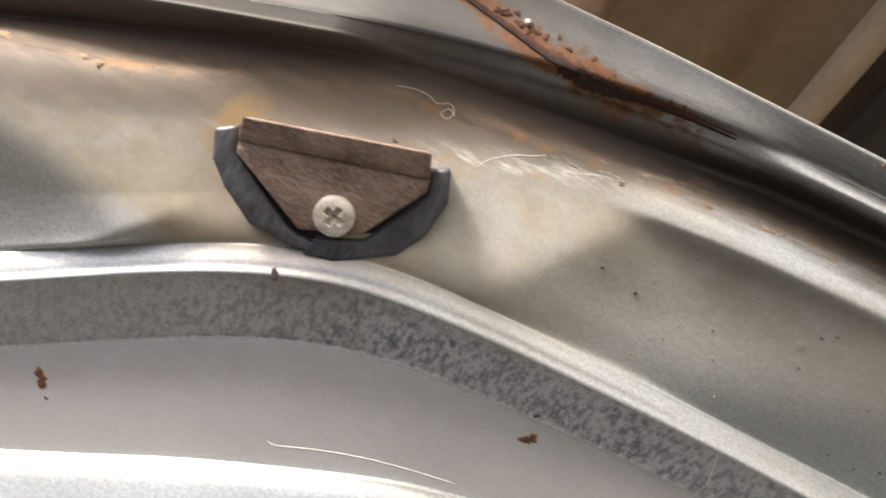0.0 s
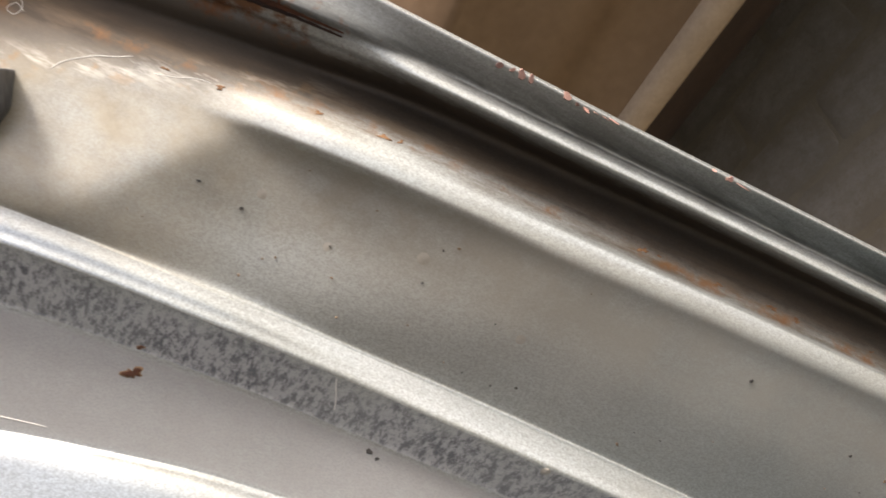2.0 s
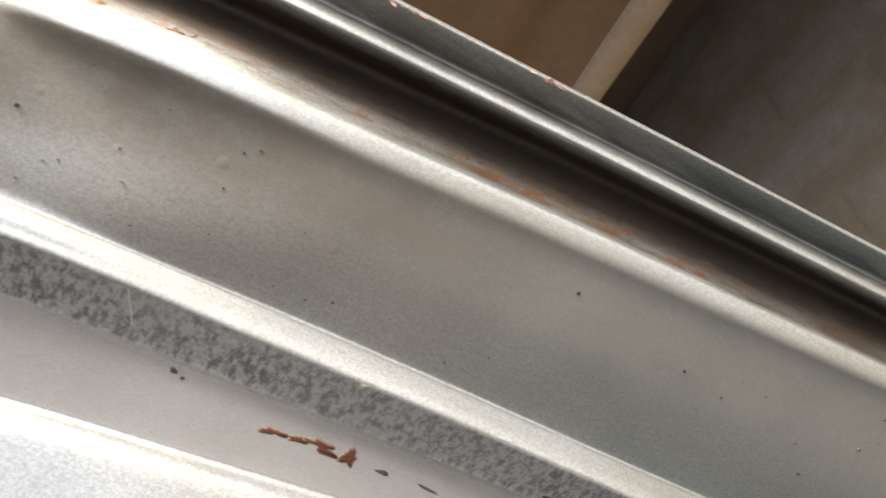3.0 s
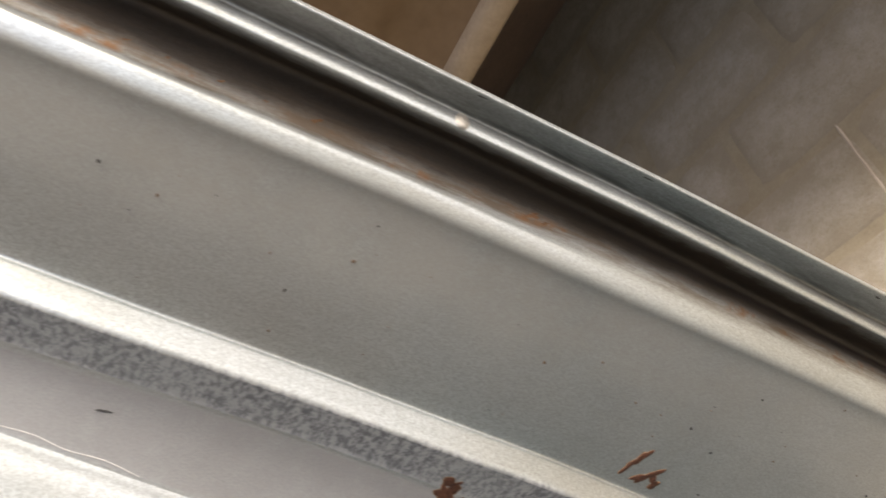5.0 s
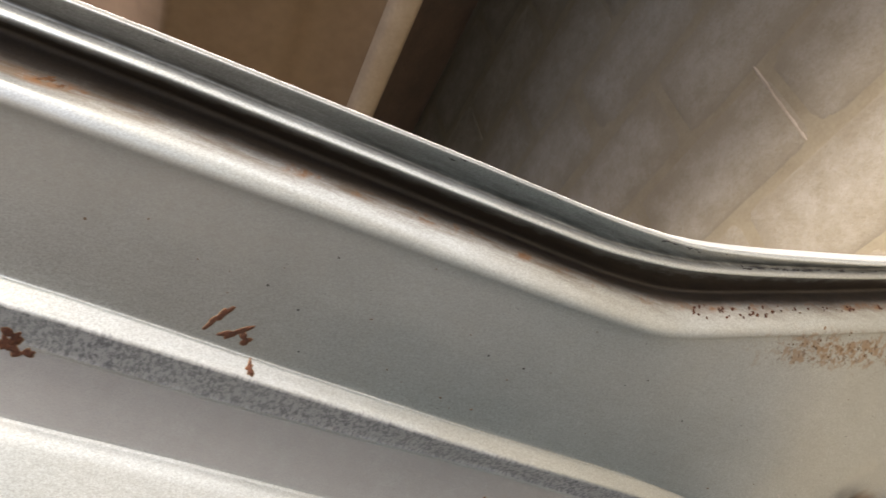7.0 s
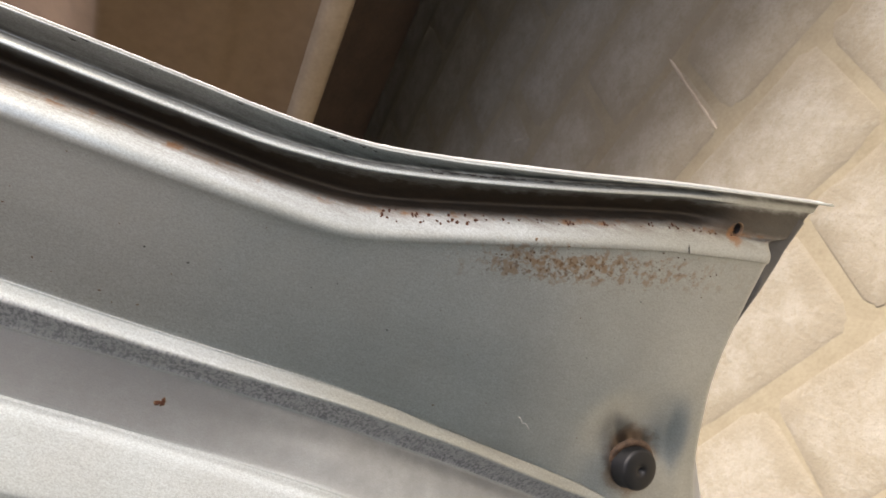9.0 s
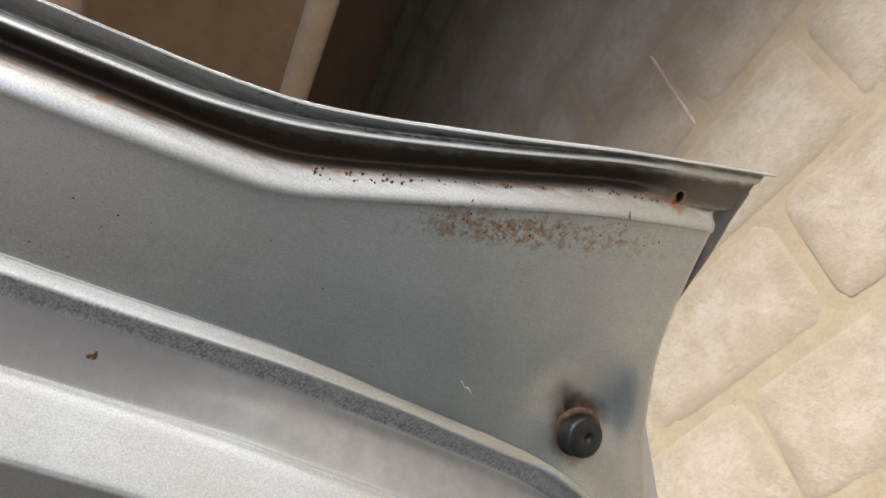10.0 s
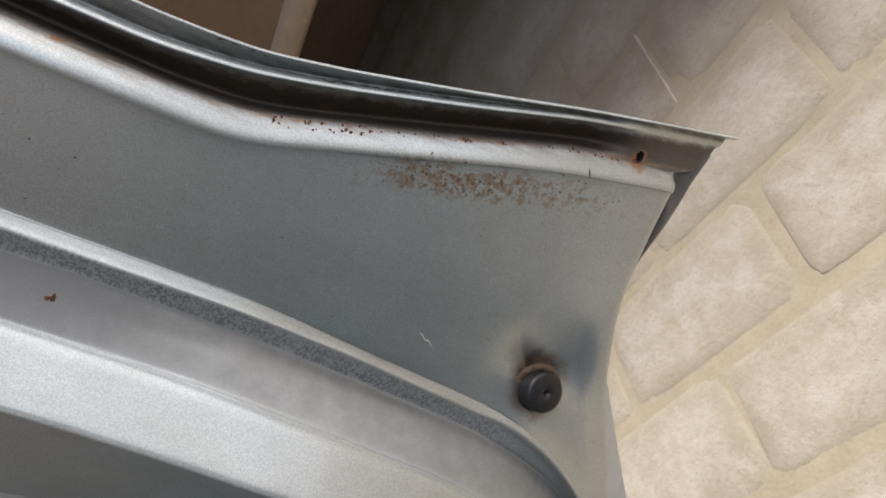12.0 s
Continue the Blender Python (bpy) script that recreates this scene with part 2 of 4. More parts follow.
        gap.inputs[1].default_value = (cx, cy, 0)
        far = calc(nt, "ADD", gap.outputs["Value"], calc(nt, "MULTIPLY", calc(nt, "SUBTRACT", mid, 0.5), 0.01))
        fade = nt.nodes.new("ShaderNodeMapRange")
        fade.interpolation_type = "SMOOTHSTEP"
        for key, value in (("From Min", r0), ("From Max", r1), ("To Min", most), ("To Max", 0.0)):
            fade.inputs[key].default_value = value
        nt.links.new(far, fade.inputs["Value"])
        base = mix(nt, fade.outputs[0], base, tone)
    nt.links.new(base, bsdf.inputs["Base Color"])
    nt.links.new(calc(nt, "MULTIPLY", calc(nt, "MULTIPLY", calc(nt, "SUBTRACT", 1.0, film), 0.8), calc(nt, "SUBTRACT", 1.0, calc(nt, "MAXIMUM", calc(nt, "MAXIMUM", worn, mucky_shade), calc(nt, "MULTIPLY", matte, 0.6)))), bsdf.inputs["Metallic"])
    rough = calc(nt, "ADD", calc(nt, "ADD", calc(nt, "MULTIPLY", mid, 0.14), calc(nt, "ADD", calc(nt, "MULTIPLY", dirt_dark, 0.25), calc(nt, "MULTIPLY", calc(nt, "MAXIMUM", calc(nt, "MAXIMUM", worn, mucky_shade), calc(nt, "MULTIPLY", matte, 0.6)), 0.35))), 0.28)
    nt.links.new(rough, bsdf.inputs["Roughness"])
    relief_sum = calc(nt, "ADD", calc(nt, "ADD", calc(nt, "MULTIPLY", mid, 0.25), calc(nt, "MULTIPLY", fine, 0.06)), calc(nt, "MULTIPLY", calc(nt, "MULTIPLY", speck, worn), 0.5))
    bump(nt, bsdf, relief_sum, 0.16, 0.0005)
    return m


PANEL = panel_material()


def paver_material():
    """Pale concrete blocks: sandy crust, worn patches, dark pores, a tone of its own for each block."""
    m, nt, bsdf = material("paving_block")
    ob = nt.nodes.new("ShaderNodeTexCoord").outputs["Object"]
    own = nt.nodes.new("ShaderNodeObjectInfo").outputs["Random"]
    shift = nt.nodes.new("ShaderNodeVectorMath")
    nt.links.new(ob, shift.inputs[0])
    nt.links.new(calc(nt, "MULTIPLY", own, 9.0), shift.inputs[1])
    co = shift.outputs[0]
    patch, grain, pore = noise_tex(nt, 18, 6, 0.7, co), noise_tex(nt, 220, 4, 0.7, co), noise_tex(nt, 700, 2, 0.6, co)
    base = mix(nt, ramp(nt, patch, ((0.3, 0.0), (0.7, 1.0))), (0.163, 0.137, 0.093), (0.199, 0.169, 0.121))
    base = mix(nt, calc(nt, "MULTIPLY", own, 0.3), base, (0.168, 0.138, 0.093))
    # pale worn crust, broken up by grains, fading out towards the edges
    at = nt.nodes.new("ShaderNodeSeparateXYZ")
    nt.links.new(ob, at.inputs[0])
    edge = calc(nt, "MAXIMUM", calc(nt, "DIVIDE", calc(nt, "ABSOLUTE", at.outputs[0]), 0.1125), calc(nt, "ADD", calc(nt, "DIVIDE", calc(nt, "ABSOLUTE", at.outputs[1]), 0.108), 0.5))
    crust = calc(nt, "SUBTRACT", calc(nt, "ADD", noise_tex(nt, 34, 7, 0.75, co), calc(nt, "MULTIPLY", calc(nt, "SUBTRACT", grain, 0.5), 0.5)), ramp(nt, edge, ((0.72, 0.0), (1.0, 0.22))))
    base = mix(nt, ramp(nt, crust, ((0.34, 0.0), (0.66, 0.75))), base, (0.262, 0.239, 0.193))
    base = mix(nt, ramp(nt, grain, ((0.52, 0.0), (0.8, 0.5))), base, (0.140, 0.121, 0.085))
    base = mix(nt, ramp(nt, pore, ((0.62, 0.0), (0.75, 0.8))), base, (0.12, 0.09, 0.06))
    nt.links.new(base, bsdf.inputs["Base Color"])
    bsdf.inputs["Roughness"].default_value = 0.92
    bump(nt, bsdf, calc(nt, "ADD", calc(nt, "MULTIPLY", crust, 0.3), calc(nt, "MULTIPLY", grain, 0.4)), 0.6, 0.003)
    return m


def hem_material():
    """Silver paint; a dark reflection is painted in towards the corner."""
    m, nt, bsdf = material("end_hem_paint")
    ob = nt.nodes.new("ShaderNodeTexCoord").outputs["Object"]
    place = nt.nodes.new("ShaderNodeSeparateXYZ")
    nt.links.new(ob, place.inputs[0])
    spots = noise_tex(nt, 180, 5, 0.7, ob)
    grime_dark = ramp(nt, calc(nt, "ADD", place.outputs[1], calc(nt, "MULTIPLY", spots, 0.02)), ((0.035, 0.1), (0.07, 0.95)))
    base = mix(nt, grime_dark, mix(nt, spots, (0.42, 0.43, 0.42), (0.6, 0.61, 0.6)), mix(nt, spots, (0.075, 0.068, 0.058), (0.165, 0.15, 0.13)))
    nt.links.new(base, bsdf.inputs["Base Color"])
    bsdf.inputs["Roughness"].default_value, bsdf.inputs["Metallic"].default_value = 0.5, 0.0
    bump(nt, bsdf, spots, 0.2, 0.0004)
    return m


PAINT = simple("silver_paint", (0.40, 0.40, 0.39), (0.5, 0.5, 0.49), 12, 0.38, 0.5, 0.05)
RUBBER = simple("cracked_rubber", (0.024, 0.026, 0.030), (0.115, 0.122, 0.138), 170, 0.40, 0, 0.7, 0.0006, (1.0, 0.30, 1.0))
PLATE = simple("rusty_plate", (0.10, 0.062, 0.046), (0.33, 0.245, 0.195), 210, 0.6, 0.1, 1.0, 0.0007, (0.55, 1.0, 1.0))
SCREW = simple("screw_metal", (0.30, 0.25, 0.19), (0.78, 0.75, 0.69), 330, 0.5, 0.35, 0.6, 0.0002)
BLACK = simple("black_plastic", (0.003, 0.003, 0.0034), (0.009, 0.009, 0.010), 300, 0.46, 0, 0.2, 0.0002)
RUST = simple("rust", (0.038, 0.014, 0.007), (0.125, 0.043, 0.018), 900, 0.85, 0, 0.8, 0.0004)
MORTAR = simple("sandy_mortar", (0.160, 0.131, 0.083), (0.208, 0.175, 0.117), 30, 0.95, 0, 0.5, 0.002)
GROUT = simple("pale_grout", (0.24, 0.20, 0.15), (0.31, 0.265, 0.205), 60, 0.9, 0, 0.4, 0.001)
PAVER = paver_material()
CAR = simple("brown_car_paint", (0.175, 0.107, 0.052), (0.235, 0.15, 0.08), 6, 0.45, 0, 0.05)
LIP = simple("dusty_lip", (0.36, 0.265, 0.165), (0.47, 0.355, 0.23), 20, 0.6, 0, 0.1)
HEM = hem_material()
UNDER = simple("underbody_coating", (0.05, 0.03, 0.018), (0.085, 0.052, 0.032), 20, 0.8, 0, 0.3)
STRIP_GREY = simple("grey_unseen_strip", (0.07, 0.072, 0.07), (0.17, 0.17, 0.162), 60, 0.95, 0, 0.9, 0.006)
WALL = simple("dark_unseen_wall", (0.036, 0.032, 0.026), (0.052, 0.047, 0.039), 5, 0.9, 0, 0.3, 0.003)
CRACK = simple("open_crack", (0.010, 0.006, 0.005), (0.045, 0.02, 0.011), 900, 0.9, 0, 0.9, 0.0004)
RUSTY = simple("orange_rust", (0.10, 0.045, 0.018), (0.25, 0.135, 0.06), 900, 0.8, 0, 0.5, 0.0003)
BROWN = simple("brown_rust_film", (0.12, 0.078, 0.045), (0.22, 0.155, 0.10), 600, 0.8, 0, 0.4, 0.0002)
DARK_RUST = simple("dark_rust", (0.014, 0.006, 0.004), (0.055, 0.021, 0.010), 700, 0.9, 0, 0.9, 0.0006)
PINK = simple("bare_pink_primer", (0.17, 0.085, 0.07), (0.28, 0.17, 0.14), 300, 0.7, 0, 0.3, 0.0002)
SPECK = simple("brown_pits", (0.075, 0.042, 0.02), (0.19, 0.12, 0.065), 900, 0.85, 0, 0.5, 0.0003)
STAIN = simple("rust_stain", (0.13, 0.07, 0.035), (0.30, 0.20, 0.12), 500, 0.75, 0, 0.5, 0.0003)
BLISTER = simple("blistered_paint", (0.30, 0.285, 0.25), (0.38, 0.36, 0.32), 300, 0.35, 0.4, 0.05)
SEAT = simple("rusty_seat", (0.035, 0.02, 0.012), (0.16, 0.098, 0.058), 300, 0.7, 0, 0.6, 0.0004)
CHIP = simple("bare_primer", (0.03, 0.03, 0.03), (0.07, 0.065, 0.06), 400, 0.8, 0, 0.4, 0.0002)
PALE = simple("pale_scratch", (0.55, 0.54, 0.52), (0.7, 0.69, 0.66), 300, 0.5, 0, 0.2, 0.0001)
PALE_GROUND = simple("pale_reflected_ground", (0.33, 0.335, 0.345), (0.41, 0.415, 0.425), 8, 0.9, 0, 0.4, 0.002)
REFLECTED_BAND = simple("dark_reflected_band", (0.013, 0.022, 0.024), (0.021, 0.032, 0.034), 6, 0.9, 0, 0.4, 0.003)
TYRE = simple("tyre_rubber", (0.02, 0.02, 0.02), (0.04, 0.04, 0.04), 40, 0.8)


def part(name, bm, mat, parent=None, label="", smooth=True):
    me = bpy.data.meshes.new(name)
    bm.normal_update()
    for f in bm.faces:
        f.smooth = smooth
    bm.to_mesh(me)
    bm.free()
    me.materials.append(mat)
    ob = new(name, me)
    ob.parent = parent
    if label:
        tagged(ob, label)
    return ob


def sheet(pts, closed=False):
    """A bmesh from a grid of points pts[row][column]."""
    bm = bmesh.new()
    vs = [[bm.verts.new(p) for p in row] for row in pts]
    for r0, r1 in zip(vs, vs[1:]):
        n = len(r0)
        for i in range(n if closed else n - 1):
            bm.faces.new((r0[i], r0[(i + 1) % n], r1[(i + 1) % n], r1[i]))
    return bm



# ---- the car door, its inner side seen ----
# local axes: a runs down along the edge, b towards the edge, h out of the inner face
LID = Matrix(((-0.1261, 0.8054, 0.5791, 0.1454), (-0.2752, 0.5325, -0.8005, 0.0155), (-0.9531, -0.2603, 0.1545, 0.8643), (0, 0, 0, 1)))
A0 = -0.13


def base_height(a, b):
    return -0.0113 + 0.1428 * a - 0.0832 * b - 0.2741 * a * a + 0.2313 * a * b


# lines of the pressing: millimetres of b over metres of a
LINES = {
    "R": ((-.13, -5), (-.08, 18), (-.04, 33), (0, 44), (.03, 46.5), (.09, 49.6), (.16, 54), (.24, 59), (.31, 62.5), (.35, 64), (.375, 66.5), (.4, 73), (.44, 85.2), (.48, 98.2), (.54, 115.4), (.56, 121)),
    "B": ((-.13, -25), (-.08, 0), (-.04, 15.5), (0, 29.5), (.03, 37), (.06, 41.1), (.12, 45.2), (.2, 50.2), (.24, 52.6), (.31, 55), (.35, 56.6), (.375, 60.5), (.4, 67.7), (.44, 80.9), (.48, 95.1), (.54, 112), (.56, 117)),
    "G": ((-.13, -32), (-.08, -7), (-.04, 10), (-.02, 19), (0, 25.5), (.03, 31.5), (.06, 37), (.12, 41.8), (.2, 47), (.24, 48.6), (.31, 50), (.355, 50.8), (.377, 52.9), (.39, 56.6), (.4, 60), (.44, 74.1), (.48, 88.3), (.54, 105), (.56, 110)),
    "K": ((-.13, -36), (-.08, -11), (-.06, -3.4), (-.04, 3), (-.02, 13), (0, 21), (.03, 26.5), (.06, 32), (.12, 35.5), (.2, 41), (.24, 44.2), (.31, 47), (.355, 48.0), (.377, 49.7), (.39, 53.6), (.4, 57.0), (.44, 70.1), (.48, 84.7), (.54, 99), (.56, 103)),
    "C": ((-.13, -56), (-.08, -24), (-.04, -8), (-.02, 2), (0, 11), (.03, 21), (.06, 24.8), (.12, 30.4), (.2, 35.9), (.28, 38.8), (.36, 40.6), (.377, 41.3), (.39, 45.4), (.4, 48.8), (.44, 62.4), (.48, 75.6), (.52, 86), (.56, 94)),
    "D1": ((-.13, -74), (-.06, -44.5), (-.0394, -31), (-.0245, -21.2), (-.0096, -12.2), (.0061, -5.8), (.02, -3.4), (.034, -2.4), (.06, -1.2), (.12, .5), (.2, 1.9), (.24, 1.8), (.31, -.6), (.4, -3.2), (.44, -6.9), (.48, -11.9), (.51, -15.6), (.527, -20.8), (.545, -29.5), (.57, -46)),
    "D2": ((-.13, -78), (-.06, -48.5), (-.0394, -35.2), (-.0245, -25.2), (-.0096, -15.9), (.0061, -9.0), (.02, -6.6), (.034, -5.3), (.06, -4), (.12, -2.3), (.2, -1.1), (.24, -1.4), (.31, -3.3), (.4, -6.2), (.44, -9.7), (.48, -14.8), (.51, -18.8), (.527, -24.2), (.545, -33.2), (.57, -50)),
    "E": ((-.13, -90), (-.06, -61), (-.0373, -47.5), (-.0215, -37), (-.0059, -26.9), (.0105, -19.2), (.027, -15.6), (.06, -12.7), (.12, -10.4), (.2, -8.6), (.28, -10.4), (.35, -10.4), (.4, -13.3), (.44, -17.3), (.48, -22.0), (.5, -24.8), (.52, -29.2), (.537, -34.9), (.553, -42), (.57, -56)),
    "W": ((-.13, -103), (-.06, -77), (-.03, -62), (0, -46), (.03, -33), (.06, -26.5), (.12, -21), (.2, -24.5), (.28, -26.2), (.35, -28.9), (.4, -29.6), (.44, -32.0), (.48, -37.0), (.52, -46), (.54, -56), (.57, -82)),
    "Z": ((-.13, -140), (-.06, -112), (0, -80), (.06, -60), (.12, -51), (.2, -52), (.31, -54), (.4, -57.5), (.44, -59.5), (.48, -66), (.52, -82), (.57, -116)),
}
EDGE = ((-.3, .71), (-.12, .655), (-.042, .596), (-.02, .577), (.004, .557), (.017, .545), (.036, .5368), (.057, .5338), (.076, .5376), (.0926, .5390), (.1067, .5415), (.117, .5440), (.14, .543))
EDGE_IN = ((-.3, .69), (-.12, .635), (-.043, .579), (.003, .548), (.031, .5353), (.049, .530), (.069, .5285), (.09, .5275), (.1, .524), (.11, .52), (.14, .52))
# cross-section: lines and weights, shift and height in millimetres
SECTION = (
    ("R", 0, -.2, -4.0), ("R", 0, .35, -2.2), ("R", 0, .4, -.7), ("R", 0, .1, .1), ("R", 0, -.6, .35), ("B", 0, 2.3, -1.5), ("B", 0, 1.3, -1.05),
    ("B", 0, .2, .05), ("B", 0, -.8, .4), ("B", 0, -1.6, -1.5), ("G", 0, .6, -6.4), ("G", 0, -1.2, -6.6), ("K", 0, .4, -2.7), ("K", 0, -1.6, -.7), ("C", 0, 2.9, 1.4),
    ("C", 0, .9, 2.2), ("C", 0, -.7, 2.3), ("C", 0, -3.4, 1.5), ("C", .5, 0, -.2), ("D1", 0, 1.8, -2.7), ("D1", 0, .5, -1.7), ("D2", 0, 1.6, .5),
    ("D2", 0, .5, 1.6), ("D2", 0, -.3, 1.85), ("D2", 0, -1.2, 1.4), ("E", 0, 1.0, -1.4), ("E", 0, -.4, -1.7), ("E", 0, -2.6, -1.45), ("E", .5, 0, -.6),
    ("W", 0, 1.0, .55), ("W", 0, 0, 1.15), ("W", 0, -2.4, 4.3), ("W", .5, -1.2, 13.4), ("W", .5, -3.3, 14.6), ("W", .5, -4.2, 14.8), ("W", .5, -5.2, 14.4), ("Z", 0, 3, 11.6), ("Z", 0, -4, 7.8), ("Z", 0, -12, 3.2), ("Z", 0, -45, -17), ("Z", 0, -110, -45))
FOLLOWS = {"C": "D1", "D1": "D2", "E": "W", "W": "Z"}
GA = np.arange(A0, 0.66, 0.002)


def smooth_line(knots):
    x, y = zip(*knots)
    v = np.interp(GA, x, y)
    k = np.exp(-0.5 * (np.arange(-12, 13) / 3.0) ** 2)
    return np.convolve(np.pad(v, 12, mode="reflect", reflect_type="odd"), k / k.sum(), mode="valid") / 1000


CURVE = {k: smooth_line(v) for k, v in LINES.items()}


def line_at(k, a):
    return np.interp(a, GA, CURVE[k])


def edge_at(b, inner=False):
    return np.interp(b, *zip(*(EDGE_IN if inner else EDGE)))


def smoothstep(x):
    x = np.clip(x, 0, 1)
    return x * x * (3 - 2 * x)


def soft_min(x, r):
    """Smooth version of min(x, 0)."""
    return -r * np.logaddexp(0, -x / r)


def web(a, b):
    """Height of the sloping web that carries the bracket; creases part it from the fields beside it."""
    right = (a - 0.026) * 0.79 - (b + 0.0005) * 0.61
    left = -((b + 0.0124) + 0.153 * (a + 0.057)) * 0.988
    lifted = 0.0044 - 0.21 * (a - 0.026) - 0.03 * (b + 0.0005)
    floor = -0.0010
    lifted = floor - soft_min(floor - lifted, 0.0006)
    far = np.maximum(-0.05 - a, 0)
    lifted = lifted - 0.19 * soft_min(a + 0.014, 0.003)
    return lifted + 0.34 * soft_min(right, 0.0006) + 0.66 * soft_min(-left, 0.0018) - 0.05 * far


def section_rows(columns):
    """Rows of (a, b, h) arrays, one per line of the section."""
    rows = []
    for i, (k, w, shift, h) in enumerate(SECTION):
        end = 0.55
        for _ in range(25):
            b_end = line_at(k, end) * (1 - w) + (line_at(FOLLOWS[k], end) * w if w else 0) + shift / 1000
            end = 0.5 * end + 0.5 * (edge_at(b_end, i > 12) - (0.0015 if 8 < i < 13 else 0))
        a = A0 + (end - A0) * columns
        b = line_at(k, a) * (1 - w) + (line_at(FOLLOWS[k], a) * w if w else 0) + shift / 1000
        rows.append(np.stack([a, b, np.full_like(a, h / 1000)], 1))
    return np.array(rows)


FINE = {17: 18, 18: 18, 19: 6, 27: 6, 28: 14, 29: 14, 31: 12, 35: 8, 36: 6, 38: 8}


def spline_rows(rows, sub):
    out, v = [], []
    n = len(rows)
    for i in range(n - 1):
        p0, p1, p2, p3 = rows[max(i - 1, 0)], rows[i], rows[i + 1], rows[min(i + 2, n - 1)]
        steps = FINE.get(i, sub)
        for j in range(steps):
            t = j / steps
            m1, m2 = 0.4 * (p2 - p0), 0.4 * (p3 - p1)
            out.append((2 * t ** 3 - 3 * t ** 2 + 1) * p1 + (t ** 3 - 2 * t ** 2 + t) * m1 + (-2 * t ** 3 + 3 * t ** 2) * p2 + (t ** 3 - t ** 2) * m2)
            v.append(i + t)
    out.append(rows[-1])
    v.append(n - 1)
    return np.array(out), np.array(v)


BUTTON = (0.5148, -0.0017)
HOLE = (0.508, 0.0926)


def ripple(a, b):
    """Slight waves of hand-straightened sheet metal."""
    rnd = np.random.RandomState(3)
    total = np.zeros_like(a)
    for scale, size in ((55, .00016), (120, .00009), (260, .00004)):
        for _ in range(5):
            t, p = rnd.uniform(0, 6.28, 2)
            total += size / 2.2 * np.sin(scale * rnd.uniform(.7, 1.3) * (a * math.cos(t) + b * math.sin(t)) + p)
    return total


def relief(a, b, h, v):
    """Adds the web, the dimple of the stop, the flat corner and slight dents to the section's height."""
    flat = smoothstep((v - 3.6) / 1.0) * (1 - smoothstep((v - 12.2) / 1.0))
    h = h + flat * smoothstep((a - 0.484) / 0.026) * (-0.0006 - 0.12 * np.maximum(a - 0.5, 0) - h)
    # shallower gutter beside the bracket
    gutter = smoothstep((v - 8.5) / 0.7) * (1 - smoothstep((v - 12.4) / 0.8))
    h = h * (1 - 0.45 * gutter * (1 - smoothstep((a + 0.01) / 0.06)))
    # the seam is filled and rounded beside the bracket
    lobe = smoothstep((v - 4.0) / 1.2) * (1 - smoothstep((v - 8.8) / 1.8)) * (1 - smoothstep((a - 0.040) / 0.03))
    lip = 0.0022 - 0.0056 * np.clip((v - 4.5) / 4.5, 0, 1)
    h = h + lobe * (lip + (0.0034 - lip) * (1 - smoothstep((a + 0.014) / 0.016)) - h)
    # rounded lower lip of the hem over the bracket
    h = h + 0.0002 * smoothstep((v - 7.9) / 1.5) * (1 - smoothstep((v - 9.3) / 1.5)) * (1 - smoothstep((a - 0.035) / 0.03))
    near = 1 - smoothstep((a - 0.05) / 0.05)
    upper = 1 - smoothstep((a - 0.034) / 0.022)
    mix_up = upper + (near - upper) * smoothstep((v - 15.2) / 2.0)
    west = 1 - smoothstep((a + 0.032) / 0.016)
    blend = smoothstep((v - 10.2) / 3.4) * (1 - smoothstep((v - 18.0 - 0.9 * west) / (1.9 - 1.1 * west)))
    h = h + near * 0.0024 * smoothstep((v - 17.6) / 1.0) * (1 - smoothstep((v - 19.0) / 3.0))
    h = h + mix_up * blend * (web(a, b) - h)
    # the rib rises with it
    rise = 0.0045 * smoothstep((a + 0.13) / 0.07) * (1 - smoothstep((a + 0.005) / 0.085))
    h = h + rise * smoothstep((v - 18.0) / 1.9) * (1 - 0.45 * smoothstep((v - 23.2) / 2.4) - 0.55 * smoothstep((v - 35) / 3))
    h = h + 0.0004 * smoothstep((a - 0.45) / 0.05) * smoothstep((v - 16.8) / 1.2) * (1 - smoothstep((v - 19.6) / 1.2))
    h = h * (1 - 0.62 * smoothstep((a - 0.455) / 0.08) * smoothstep((v - 18.6) / 0.6) * (1 - smoothstep((v - 26.5) / 2)))
    # shallow swelling across the field before the corner
    h = h + 0.0024 * np.exp(-((a - 0.445) / 0.038) ** 2) * smoothstep((v - 16.6) / 1.6) * (1 - smoothstep((v - 18.8) / 1.2))
    # the lower parts bend up towards the corner
    h = h + 0.0026 * smoothstep((a - 0.43) / 0.12) * smoothstep((v - 17.0) / 1.2) * (1 - smoothstep((v - 34.5) / 3))
    h = h + 0.0155 * smoothstep((a - 0.33) / 0.135) * smoothstep((v - 26.2) / 3.5) * (1 - smoothstep((v - 34.5) / 3))
    h = h * (1 - 0.17 * (1 - smoothstep((a - 0.02) / 0.10)) * smoothstep((v - 29.5) / 2))
    # the metal falls away beside and under the stop
    h = h - 0.20 * soft_min(b - 0.004, 0.003) * smoothstep((a - 0.494) / 0.026) * smoothstep((v - 16.5) / 0.8) * (1 - smoothstep((v - 20.0) / 7.0))
    # pressed in above the stop
    tail = edge_at(b, True) - a
    da, db = a - BUTTON[0], b - BUTTON[1]
    r = np.hypot(np.where(da > 0, 0.8, 0.85) * da, np.where(db < 0, 0.45, 0.9) * db) + 1e-6
